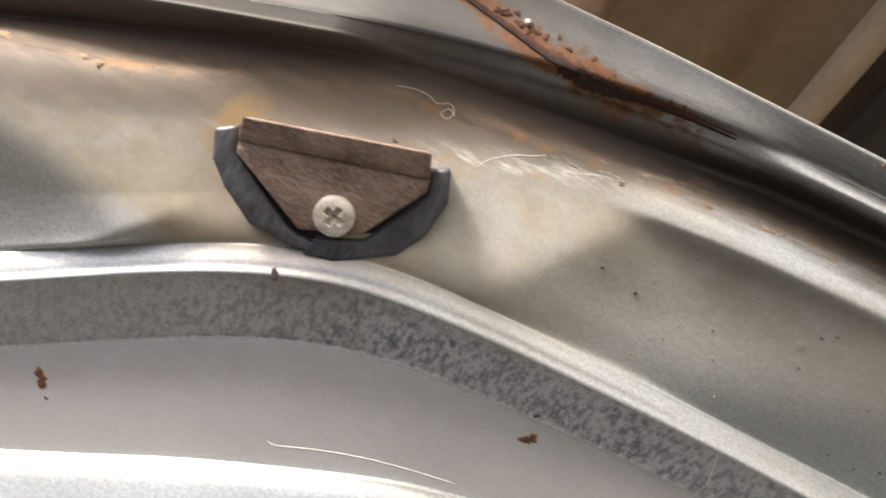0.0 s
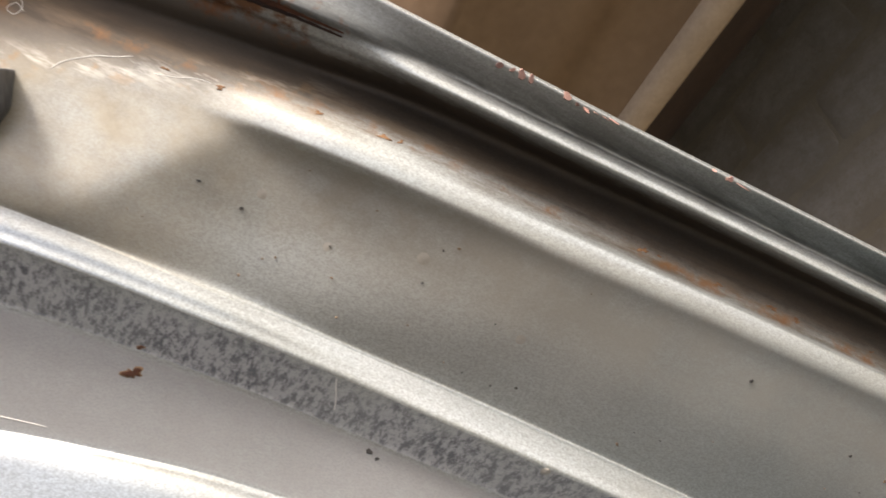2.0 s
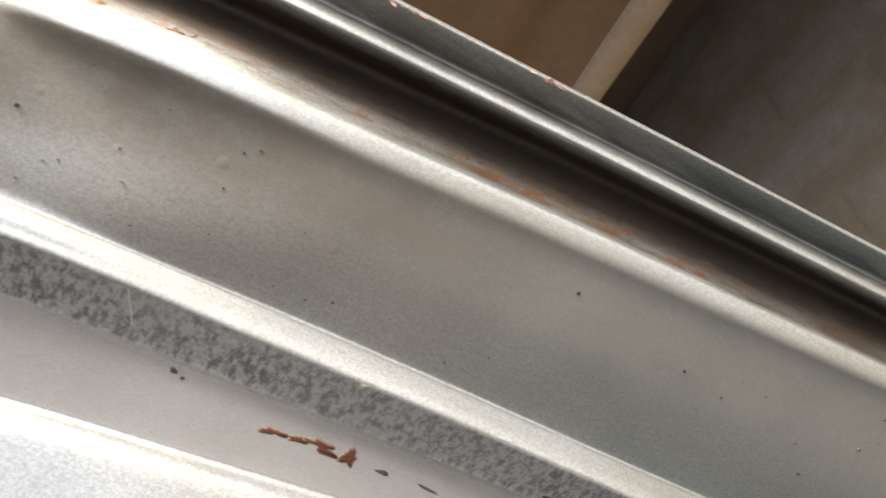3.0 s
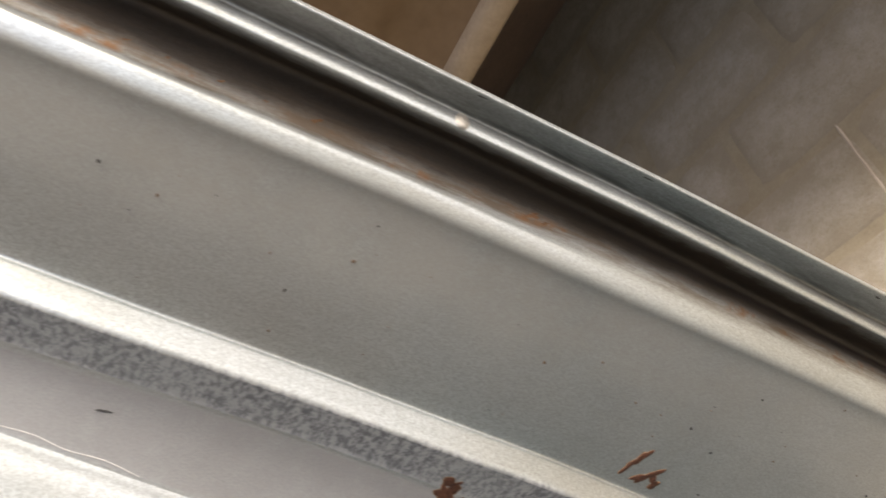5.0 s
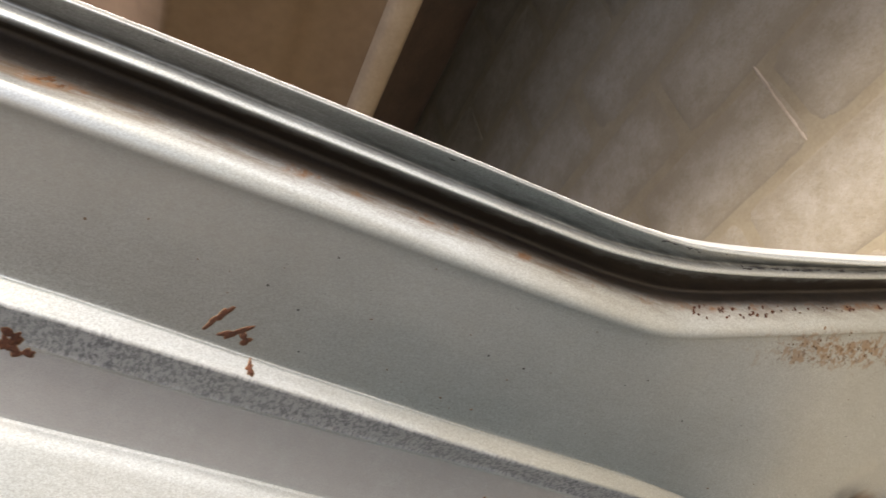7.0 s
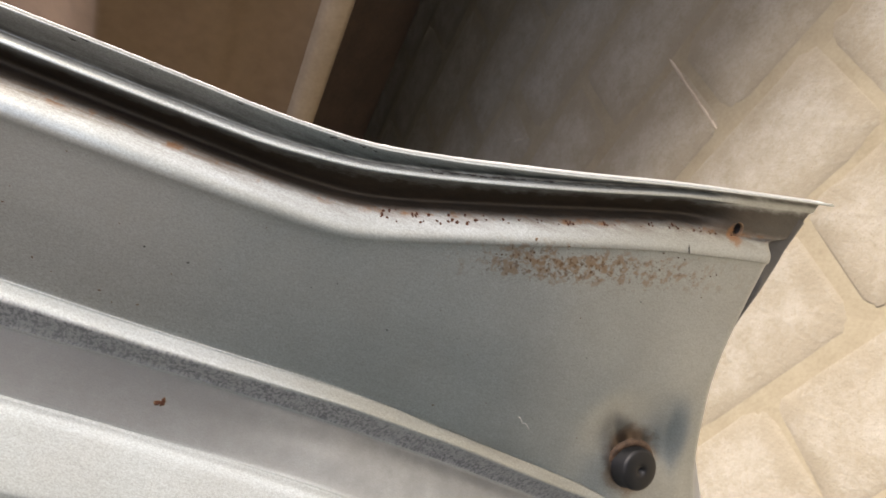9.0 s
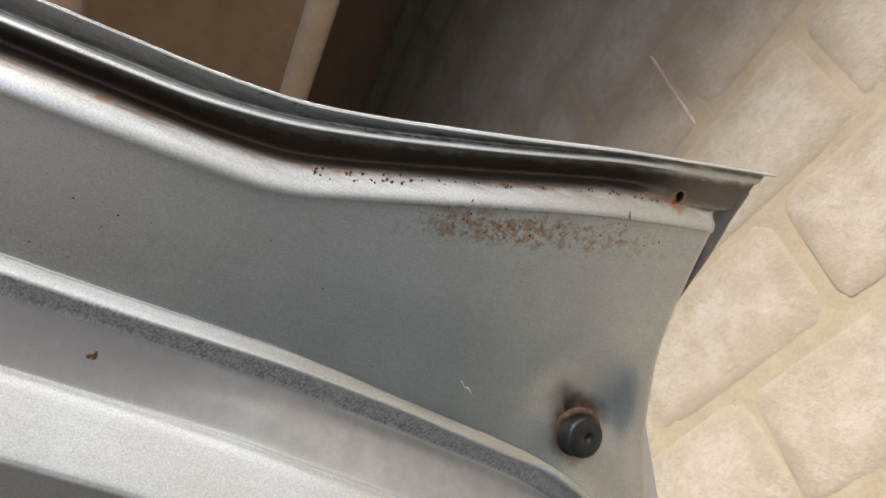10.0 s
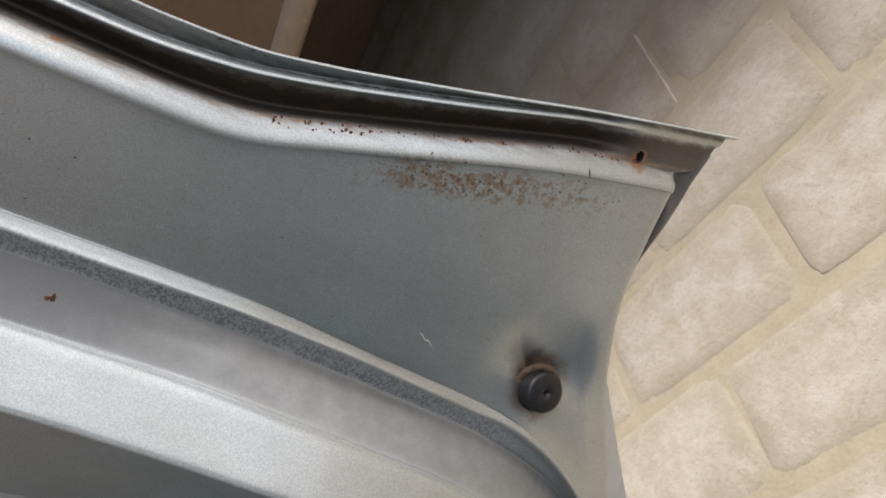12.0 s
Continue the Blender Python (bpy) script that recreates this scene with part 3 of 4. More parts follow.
    h = h - 0.0064 * np.clip((db + 0.25 * np.abs(da)) / r, 0, 1) ** 2 * np.clip(1 - (r - 0.008) / 0.021, 0, 1) ** 1.1 * smoothstep(r / 0.006) * smoothstep((tail - 0.003) / 0.014) * (v > 17) * (1 - smoothstep((v - 18.9) / 0.6))
    # the panel bends back before its end
    h = h - 0.0011 * smoothstep(1 - tail / 0.014) * (1 - smoothstep((b - 0.005) / 0.03)) * (v > 17)
    # kinked, torn seam over the bracket
    kink = np.exp(-((a - 0.022) / 0.016) ** 2) * np.exp(-((v - 8.0) / 1.6) ** 2)
    h = h + 0.0012 * kink
    return base_height(a, b) + h + ripple(a, b)


def door():
    door_ob = new("car_door")
    door_ob.matrix_world = LID
    tagged(door_ob, "silver-grey car door, inner side, scratched and rust-stained", "car door")
    cols = np.concatenate([np.linspace(0, 0.9, 330), np.linspace(0.9, 1, 71)[1:]])
    rows, v = spline_rows(section_rows(cols), 4)
    a, b, h = rows[..., 0], rows[..., 1], rows[..., 2]
    vv = np.repeat(v[:, None], a.shape[1], 1)
    h = relief(a, b, h, vv)
    gap = np.maximum(a[:, -1:] - a, 0)
    h = h - 0.0014 * np.clip(1 - gap / 0.0035, 0, 1) ** 2 * (vv > 12)
    pts = np.stack([a, b, h], -1)
    # the end edge turns back
    back = pts[:, -1:].repeat(3, 1).copy()
    back[:, 0, 0] += 0.0006
    back[:, 0, 2] -= 0.0006
    back[:, 1, 0] += 0.0008
    back[:, 1, 2] -= 0.002
    back[:, 2, 2] -= 0.005
    pts = np.concatenate([pts, back], 1)
    bm = sheet(pts.tolist())
    uv = bm.loops.layers.uv.new("UVMap")
    n_cols = pts.shape[1]
    bm.verts.index_update()
    for f in bm.faces:
        for loop in f.loops:
            i, j = divmod(loop.vert.index, n_cols)
            loop[uv].uv = (pts[i, j, 0], v[i] / (len(SECTION) - 1))
    gone = [f for f in bm.faces if ((f.calc_center_median().x - HOLE[0]) / 0.0020) ** 2 + ((f.calc_center_median().y - HOLE[1]) / 0.0025) ** 2 < 1]
    bmesh.ops.delete(bm, geom=gone, context="FACES")
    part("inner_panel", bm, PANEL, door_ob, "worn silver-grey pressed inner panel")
    # strip of the folded outer skin past the panel's end
    bs = np.linspace(-0.19, 0.107, 120)
    strip = []
    low = 1 - smoothstep((bs - 0.012) / 0.03)
    for w, dh in ((-.5, -.006), (0, -.007), (.25, -.0065), (.42, -.0022), (.52, -.0008), (.85, -.0026), (.97, -.0034), (1.0, -.0042), (1.0, -.007)):
        aa = edge_at(bs, True) * (1 - w) + edge_at(bs) * w
        fill = smoothstep((bs - 0.078) / 0.012) * (w < 0.6)
        lift = -0.20 * soft_min(bs - 0.004, 0.003) * (1 - smoothstep((-0.035 - bs) / 0.05))
        strip.append(np.stack([aa, bs, base_height(aa, bs) + lift + (dh * (1 - low) - (0.0004 + 0.0056 * max(w, 0)) * low) * (1 - fill) - (0.0014 + 0.12 * np.maximum(aa - 0.5, 0)) * fill - 0.0006 * smoothstep((bs - 0.088) / 0.008) - 0.0012], 1))
    part("end_hem", sheet(np.array(strip)[:, ::-1].tolist()), HEM, door_ob, "folded hem along the end of the panel, dark reflection painted in near the corner")
    skin = pts[::4, ::4].copy()
    skin[..., 2] = base_height(skin[..., 0], skin[..., 1]) - 0.009
    skin[:, -1] = pts[::4, -1]
    skin[0] = pts[0, ::4]
    part("outer_skin", sheet(skin.tolist()), PAINT, door_ob)
    return door_ob, rows[..., 0], rows[..., 1], h


DOOR, SA, SB, SH = door()


def surf(a, b):
    """Height of the inner panel at (a, b)."""
    bs = np.array([np.interp(a, SA[i], SB[i]) for i in range(len(SA))])
    hs = np.array([np.interp(a, SA[i], SH[i]) for i in range(len(SA))])
    order = np.argsort(bs)
    return float(np.interp(b, bs[order], hs[order]))


def slab(outline, h0, h1, bevel):
    """A flat piece with the given outline (a, b in metres), from height h0 to h1, edges rounded."""
    bm = bmesh.new()
    f = bm.faces.new([bm.verts.new((a, b, h0)) for a, b in outline])
    up = bmesh.ops.extrude_face_region(bm, geom=[f])
    for v in up["geom"]:
        if isinstance(v, bmesh.types.BMVert):
            v.co.z = h1(v.co.x, v.co.y) if callable(h1) else h1
    bmesh.ops.recalc_face_normals(bm, faces=bm.faces)
    bmesh.ops.bevel(bm, geom=bm.edges[:], offset=bevel, segments=2, profile=0.6, affect="EDGES", clamp_overlap=True)
    return bm


def mm(points):
    return [(a / 1000, b / 1000) for a, b in points]


def lathe(profile, n=40):
    return sheet([[(r * math.cos(t), r * math.sin(t), z) for t in np.linspace(0, 2 * math.pi, n, endpoint=False)] for r, z in profile], closed=True)


def bracket():
    h = base_height(0, 0) + 0.0031
    part("pad_or_gap_shade", slab(mm(((-21.2, 2.1), (-19.5, -2.1), (-16.2, -5.0), (-10.3, -8.3), (-2.6, -8.5), (-1.4, -7.2), (-2.2, -6.2), (-4.6, -6.0), (-17.0, .5), (-18.1, 4.4))), h - .003, h + 0.0031, 0.0008), RUBBER, DOOR, "cracked black rubber pad")
    part("pad_or_gap_shade", slab(mm(((-1.2, -8.6), (3.6, -7.4), (11.8, -1.8), (14.3, 3.2), (14.9, 9.2), (12.6, 14.2), (10.9, 12.9), (11.8, 8.8), (6.2, -2.1), (-.6, -5.3), (-.4, -6.4))), h - .003, h + 0.0030, 0.0008), RUBBER, DOOR, "cracked black rubber pad")
    part("pad_or_gap_shade", slab(mm(((-3.0, -8.2), (0.2, -7.7), (0.2, -6.0), (-2.6, -6.2))), h - .002, h + 0.0031, 0.0004), RUBBER, DOOR)
    # black sheet under plate and pads, added for the shade in their gaps
    part("pad_or_gap_shade", slab(mm(((-19.5, 3.2), (-18.8, -1.2), (-15.6, -4.6), (-9.8, -8.0), (-2.4, -8.6), (3.8, -7.2), (11.6, -1.6), (13.8, 3.2), (14.2, 9.0), (12.4, 13.4), (10.2, 12.6), (-17.4, 4.4))), h - .003, h + 0.0016, 0.0004), BLACK, DOOR, "black sheet added under the plate for the shade in its gaps")
    plate = part("bracket_plate", slab(mm(((-16.9, 2.6), (10.6, 11.2), (11, 9.2), (5.5, -1.3), (-3.2, -5.1), (-16.4, .6))), h + .002, h + 0.0046, 0.0003), PLATE, DOOR, "rusty brown metal plate with a folded lip")
    lip = slab(mm(((-17.6, 6.0), (8.8, 14.8), (10.5, 11.1), (-17.0, 2.4))), h + .002, lambda a, b: h + 0.0050 + 0.0016 * (1 if (b - 0.33 * a) > 0.0095 else 0), 0.0004)
    part("lip", lip, PLATE, plate)
    # cross-head screw
    rings = []
    for r in np.linspace(0.0002, 0.0031, 22):
        ring = []
        for t in np.linspace(0, 2 * math.pi, 72, endpoint=False):
            x, y = r * math.cos(t + 0.25), r * math.sin(t + 0.25)
            z = 0.0013 * math.sqrt(max(0, 1 - (r / 0.0036) ** 2))
            slot = max(smoothstep((0.00052 - abs(x)) / 0.0002) * smoothstep((0.0016 - abs(y)) / 0.0003), smoothstep((0.00052 - abs(y)) / 0.0002) * smoothstep((0.0016 - abs(x)) / 0.0003))
            ring.append((r * math.cos(t), r * math.sin(t), z - 0.0011 * slot))
        rings.append(ring)
    rings.append([(x * 1.03, y * 1.03, -0.0008) for x, y, z in rings[-1]])
    screw = part("screw", sheet(rings, closed=True), SCREW, plate, "pale worn cross-head screw")
    screw.location = (0.0006, -0.0006, h + 0.0049)


def stop():
    a, b = BUTTON
    h = surf(a, b)
    ring = part("rust_ring", lathe(((.0104, -.0008), (.0101, .0000), (.0096, .0004), (.0088, .0005), (.0080, .0002))), SEAT, DOOR, "rusty seat round the rubber stop")
    ring.location = (a, b, h)
    knob = part("rubber_stop", lathe(((.0003, .0030), (.0010, .0030), (.0012, .0060), (.0030, .0061), (.0066, .0060), (.0074, .0056), (.0078, .0047), (.0079, .0), (.0085, -.0006))), BLACK, DOOR, "round black rubber stop with a centre hole")
    knob.location, knob.rotation_euler = (a, b, h + 0.0004), (-0.26, 0.05, 0)


def blot_rings(a, b, ra, rb, turn=0.0, seed=0, lift=0.00012, points=16, ragged=0.45):
    """Rings of a thin ragged patch that follows the panel."""
    rnd = random.Random(seed)
    c, sn = math.cos(radians(turn)), math.sin(radians(turn))
    phases = [(k, rnd.uniform(0, 6.28), rnd.uniform(0.3, 1.0) * ragged / k ** 0.6) for k in (2, 3, 5, 7)]
    # height and slope of the panel here
    e = 0.0004
    h, ga, gb = surf(a, b), (surf(a + e, b) - surf(a - e, b)) / (2 * e), (surf(a, b + e) - surf(a, b - e)) / (2 * e)
    big = max(ra, rb) > 0.0012
    rings = []
    for f in (0.02, 0.55, 1.0, 1.06):
        ring = []
        for t in np.linspace(0, 2 * math.pi, points, endpoint=False):
            w = max(0.25, 1 + sum(m * math.sin(k * t + p) for k, p, m in phases))
            x, y = ra * f * w * math.cos(t), rb * f * w * math.sin(t)
            da, db = c * x - sn * y, sn * x + c * y
            z = surf(a + da, b + db) if big else h + ga * da + gb * db
            ring.append((a + da, b + db, z + (lift if f < 1.05 else -0.0002)))
        rings.append(ring)
    return rings


def blot(name, mat, *args, **more):
    return part(name, sheet(blot_rings(*args, **more), closed=True), mat, DOOR)


def specks(name, mat, spots, label="", points=8):
    """Many tiny patches in one mesh; spots in millimetres: a, b, radius."""
    verts, faces = [], []
    for k, (a, b, r) in enumerate(spots):
        rings = blot_rings(a / 1000, b / 1000, r / 1000, r / 1000 * (0.6 + 0.4 * ((k * 7) % 5) / 4), k * 37, k, 0.00018, points)
        n0 = len(verts)
        for ring in rings:
            verts.extend(ring)
        for q in range(len(rings) - 1):
            for i in range(points):
                faces.append((n0 + q * points + i, n0 + q * points + (i + 1) % points, n0 + (q + 1) * points + (i + 1) % points, n0 + (q + 1) * points + i))
    me = bpy.data.meshes.new(name)
    me.from_pydata(verts, [], faces)
    me.materials.append(mat)
    ob = new(name, me)
    ob.parent = DOOR
    return tagged(ob, label, kind="stuff")


def blister(a, b, r, h):
    a, b, r = a / 1000, b / 1000, r / 1000
    rows = []
    for f in np.linspace(0.02, 1.15, 9):
        rows.append([(a + r * f * math.cos(t), b + r * f * math.sin(t), surf(a + r * f * math.cos(t), b + r * f * math.sin(t)) + h / 1000 * math.cos(min(f, 1.15) * math.pi / 2)) for t in np.linspace(0, 2 * math.pi, 16, endpoint=False)])
    return part("paint_blister", sheet(rows, closed=True), BLISTER, DOOR)


def ribbon(name, mat, line, widths, lift, seed, shift=0.0):
    """A ragged strip along a line (a, b in millimetres) with half widths in millimetres."""
    rnd = random.Random(seed)
    at = np.linspace(0, len(line) - 1, 90)
    a = np.interp(at, range(len(line)), [p[0] for p in line]) / 1000
    b = np.interp(at, range(len(line)), [p[1] for p in line]) / 1000 + shift
    w = np.interp(at, range(len(line)), widths) / 1000
    rows = []
    for x, y, half in zip(a, b, w):
        up, dn = half * rnd.uniform(0.55, 1.15), half * rnd.uniform(0.55, 1.15)
        rows.append([(x, y + o, surf(x, y + o) + (lift if -dn <= o <= up else -0.0002)) for o in (-dn * 1.05 - 0.00005, -dn, -dn / 2, 0.0, up / 2, up, up * 1.05 + 0.00005)])
    return part(name, sheet(rows), mat, DOOR)


def streak(name, mat, points, r):
    """A thin bent hair or scratch through points (a, b) on the panel."""
    raw, points, rows = points, [], []
    for k in range(len(raw) - 1):
        p0, p1, p2, p3 = (np.array(raw[min(max(i, 0), len(raw) - 1)]) for i in (k - 1, k, k + 1, k + 2))
        for t in (0.0, 0.25, 0.5, 0.75):
            points.append(tuple(p1 + 0.5 * t * (p2 - p0 + t * (2 * p0 - 5 * p1 + 4 * p2 - p3 + t * (3 * (p1 - p2) + p3 - p0)))))
    points.append(raw[-1])
    for k, (a, b) in enumerate(points):
        p, q = points[max(k - 1, 0)], points[min(k + 1, len(points) - 1)]
        d = Vector((q[0] - p[0], q[1] - p[1], 0)).normalized()
        side = Vector((-d.y, d.x, 0))
        o = Vector((a, b, surf(a, b)))
        w = r * (0.35 if k in (0, len(points) - 1) else 1)
        rows.append([o + side * w * math.cos(t) + Vector((0, 0, w * math.sin(t) * 0.8)) for t in np.linspace(0, 2 * math.pi, 6, endpoint=False)])
    return part(name, sheet(rows, closed=True), mat, DOOR)


bracket()
stop()
# millimetres: a, b, half length, half width, turn
RUSTS = ((-28.7, -48.4, .8, 1.1, 60), (45.2, -17.7, .9, .7, 20), (44.5, -13.9, .3, .3, 0), (99.5, -16.2, 1.6, .35, 8), (103.6, -15.8, 1.2, .3, 5), (107.5, -15.4, 2.2, .5, 0), (112, -15.4, 1.4, .7, -10),
    (267.6, 8.2, 3.5, .7, 62), (272.0, 5.6, 2.4, 1.0, 35), (274.8, 4.8, 1.0, 1.4, 0), (278, -.4, .7, .9, 10), (231.6, -8.4, 1.7, 1.6, 0), (231.2, -10.6, 1.5, 1.6, 30), (234.6, -11.4, 1.5, .8, 20), (350.2, -19.3, .9, .9, 0))
for k, (a, b, ra, rb, turn) in enumerate(RUSTS):
    blot("rust_halo", STAIN, a / 1000, b / 1000, (ra + .22) / 1000, (rb + .22) / 1000, turn, k, 0.00006, 24, 0.7)
for k, (a, b, ra, rb, turn) in enumerate(RUSTS):
    blot("rust_spot", RUST, a / 1000, b / 1000, ra / 1000, rb / 1000, turn, k, 0.00012, 28, 0.75)
CHIPS = ((-3.2, -13.2, .5, .95, 10), (-26.4, -50.6, .3, .2, 0), (82.4, -13.8, .6, .35, 0), (84, -14.3, .3, .25, 0), (146.2, -9.2, .8, .8, 0), (126, -15.1, 1.5, .2, -3), (118, -15.4, 1.2, .25, 0), (170.8, -14.9, 1.1, .18, 10), (489.1, 79, .3, 1.2, 20), (430.2, -59.3, 1.6, .4, 0))
for k, (a, b, ra, rb, turn) in enumerate(CHIPS):
    blot("paint_chip", CHIP, a / 1000, b / 1000, ra / 1000, rb / 1000, turn, 40 + k)
# rust bleeding through along the gutter, ragged dots
rnd = random.Random(11)
FLANGE = ((106.6, 34.5, .8), (109.5, 34.9, .4), (120.8, 35.5, .7), (131.5, 36.5, .8), (136.3, 36.7, .7), (152, 38.2, .4), (158, 38.6, .4), (166, 39.0, .5), (173, 39.4, .4), (181.1, 40.2, .8), (221.5, 42.6, 1.2), (224, 42.3, .7), (62, 30.5, .8), (64.5, 31, .5), (52, 29, .6), (38, 25.4, .7), (30, 24.0, .5))
for k, (a, b, r) in enumerate(FLANGE):
    blot("rust_spot", RUSTY, a / 1000, b / 1000, 0.9 * r / 1000, 0.4 * r / 1000, 18, 80 + k, 0.00005, 26, 0.9)
for k, (a, b, ra, rb) in enumerate(((-46.2, .9, .9, .4), (-43, 1.3, .7, .35), (-59.5, -2.6, 1.2, .6), (-61, -8, .9, .6), (3, 13.4, .4, .3))):
    blot("rust_stain", BROWN, a / 1000, b / 1000, ra / 1000, rb / 1000, 15, 210 + k, 0.00006, 30, 0.9)
    blot("rust_spot", STAIN, a / 1000, b / 1000, ra / 1900, rb / 1700, 25, 220 + k, 0.00012, 24, 0.9)
cluster = []
for _ in range(34):
    u = rnd.random()
    a = 422 + 85 * u
    mid_b = 52.5 + (a - 422) * 0.27
    cluster.append((a - 4 + rnd.gauss(0, 2), mid_b + rnd.gauss(0, 3.6), rnd.uniform(.15, .5) * (1.3 if 0.15 < u < 0.5 else 0.8)))
specks("rust_specks", SPECK, cluster, "scatter of small brown rust specks")
row_specks = [(385 + 28 * rnd.random(), 0, rnd.uniform(.2, .55)) for _ in range(26)] + [(413 + 95 * rnd.random(), 0, rnd.uniform(.15, .5)) for _ in range(36)]
row_specks = [(a, 1000 * float(line_at("K", a / 1000)) - rnd.uniform(0.2, 3.4 if a < 413 else 1.6), r) for a, _, r in row_specks]
specks("rust_specks", RUST, row_specks, "row of tiny rust pits along the gutter")
field_specks = []
while len(field_specks) < 110:
    a = rnd.uniform(30, 520)
    lo, hi = 1000 * float(line_at("D1", a / 1000)) + 2, 1000 * float(line_at("C", a / 1000)) - 3
    field_specks.append((a, rnd.uniform(lo, hi), rnd.choice((.1, .12, .15, .2, .3))))
specks("dirt_specks", CHIP, field_specks[:46], "fine dark specks on the paint")
specks("dirt_specks", BROWN, field_specks[46:], "fine brown specks on the paint")


def line_streaks(name, mat, line, a0, a1, count, shifts, lengths, half):
    """Thin flakes that follow a line of the pressing; millimetres."""
    for k in range(count):
        a = rnd.uniform(a0, a1)
        slope = (float(line_at(line, a / 1000 + 0.004)) - float(line_at(line, a / 1000 - 0.004))) / 0.008
        blot(name, mat, a / 1000, float(line_at(line, a / 1000)) + rnd.uniform(*shifts) / 1000, rnd.uniform(*lengths) / 2000, rnd.uniform(*half) / 1000, math.degrees(math.atan(slope)), 300 + k + int(a), 0.00008, 22, 0.8)


line_streaks("paint_chip", CHIP, "B", 391, 424, 14, (.9, 1.7), (.8, 3.4), (.1, .26))
line_streaks("paint_chip", CHIP, "B", 424, 490, 9, (1.0, 1.8), (.6, 2.4), (.08, .18))
line_streaks("paint_chip", CHIP, "R", 364, 387, 10, (-1.3, -.5), (.7, 2.4), (.1, .22))
line_streaks("paint_chip", CHIP, "R", 120, 350, 9, (-1.4, -.4), (.5, 2.0), (.08, .16))
specks("rim_chips", PINK, [(a, 1000 * float(line_at("R", a / 1000)) - rnd.uniform(.2, .8), rnd.uniform(.3, .7)) for a in (72, 74, 75.5, 77, 83, 85, 86.5, 88, 89.5, 91, 109, 112, 114)], "pinkish bare chips along the rim")
for a, b, r, h in ((75.5, 17.2, 1.0, .07), (50, 14.6, .8, .04), (62, 12, .7, .04), (108.2, -3.6, .8, .3), (201.7, 50.9, 1.3, .45), (95, 13, .8, .04)):
    blister(a, b, r, h)
# torn, rusted seam
TEAR = ((1, 38.6), (8, 37.8), (15.8, 36.8), (21, 36.4), (26.1, 36.5), (31, 37.2), (35.3, 38.2), (43, 39.4), (50, 40.2))
ribbon("rust_stain", RUST, TEAR, (.2, .35, .6, 1.5, 1.6, .9, .5, .25, .1), 0.00006, 5, 0.0006)
ribbon("rust_crack", DARK_RUST, TEAR, (.16, .28, .5, 1.3, 1.4, .7, .35, .2, .08), 0.00012, 6, 0.0001)
ribbon("rust_crack", CRACK, TEAR, (.14, .22, .35, .6, .7, .45, .25, .16, .08), 0.00018, 7)
for k, (a, b, r) in enumerate(((7.4, 39.4, .45), (11.6, 39.2, .5), (13, 38.9, .4), (16, 39.2, .35), (20, 39.4, .3), (34, 39.0, .35), (37.5, 39.6, .3))):
    blot("rust_stain", RUST, a / 1000, b / 1000, 1.6 * r / 1000, 1.1 * r / 1000, 40 * k, 160 + k, 0.00008, 26, 0.8)
for k, (a, b, r) in enumerate(((8.6, 39.6, .8), (10.2, 40.4, .5), (14.5, 39.2, .45), (17.8, 40.3, .4), (24.2, 40.0, .4), (28, 39.2, .35), (40, 40.2, .4))):
    blot("rust_patch", RUST, a / 1000, b / 1000, r / 1000, r / 1300, 20 * k, 140 + k, 0.00007, 26, 0.85)
blister(12.5, 39.9, .7, .8)
# dark-coloured tube stands in for the shade inside the hole
throat = part("hole_dark", lathe(((.0002, -.005), (.0021, -.005), (.0021, -.0004)), 24), CHIP, DOOR)
throat.location, throat.scale = (HOLE[0], HOLE[1], surf(*HOLE)), (1.0, 1.2, 1.0)
ring = part("hole_lip", lathe(((.0019, -.0008), (.00205, .00010), (.0023, .00014), (.0028, -.0003)), 24), STAIN, DOOR, "rusty raised lip of a drain hole")
ring.location = (HOLE[0], HOLE[1], surf(*HOLE))
ring.scale = (1.0, 1.2, 1.0)
streak("scratch", PALE, mm(((8.4, -38.3), (10, -38.2), (15, -36), (22.6, -33.2), (30, -31.2), (38, -29.5))), 0.0001)
streak("scratch", PALE, mm(((138, -19.9), (144, -20.6), (150, -20.6), (155, -21.5), (163, -21.3), (168, -22.0), (174, -21.9), (180, -22.8))), 0.00006)
streak("scratch", PALE, mm(((16.6, 16.5), (17.4, 17.9), (18.6, 19.1), (20.9, 20.9), (23.3, 22.1), (25.4, 23.4))), 0.00007)
streak("scratch", PALE, mm(((29, 22.6), (32.3, 23.8), (34.5, 24.9), (36.7, 25.3))), 0.00005)
streak("drip", PALE, mm(((71.8, -4.3), (72.5, -5.9), (73.3, -7.4), (73.9, -8.8), (74.3, -10.0))), 0.0001)
streak("fibre", PALE, mm(((457.6, 5), (459, 4.7), (460.6, 3.2), (462, 3.4), (464.4, 1.6))), 0.00018)
streak("fibre", PALE, mm(((-1.2, 21.2), (1.5, 22.2), (4.2, 22.5), (6, 22.0), (8, 23.0), (9.2, 22.0), (8.6, 20.6), (7.4, 20.9), (8.2, 22.2), (9.6, 21.6))), 0.00005)


# ---- ground, pavement and the car behind ----
def ground():
    bm = bmesh.new()
    bmesh.ops.create_grid(bm, x_segments=2, y_segments=2, size=400)
    ob = part("ground", bm, MORTAR)
    ob.location.z = -0.0005
    return tagged(ob, "sandy ground between the paving blocks", "ground", kind="structure")


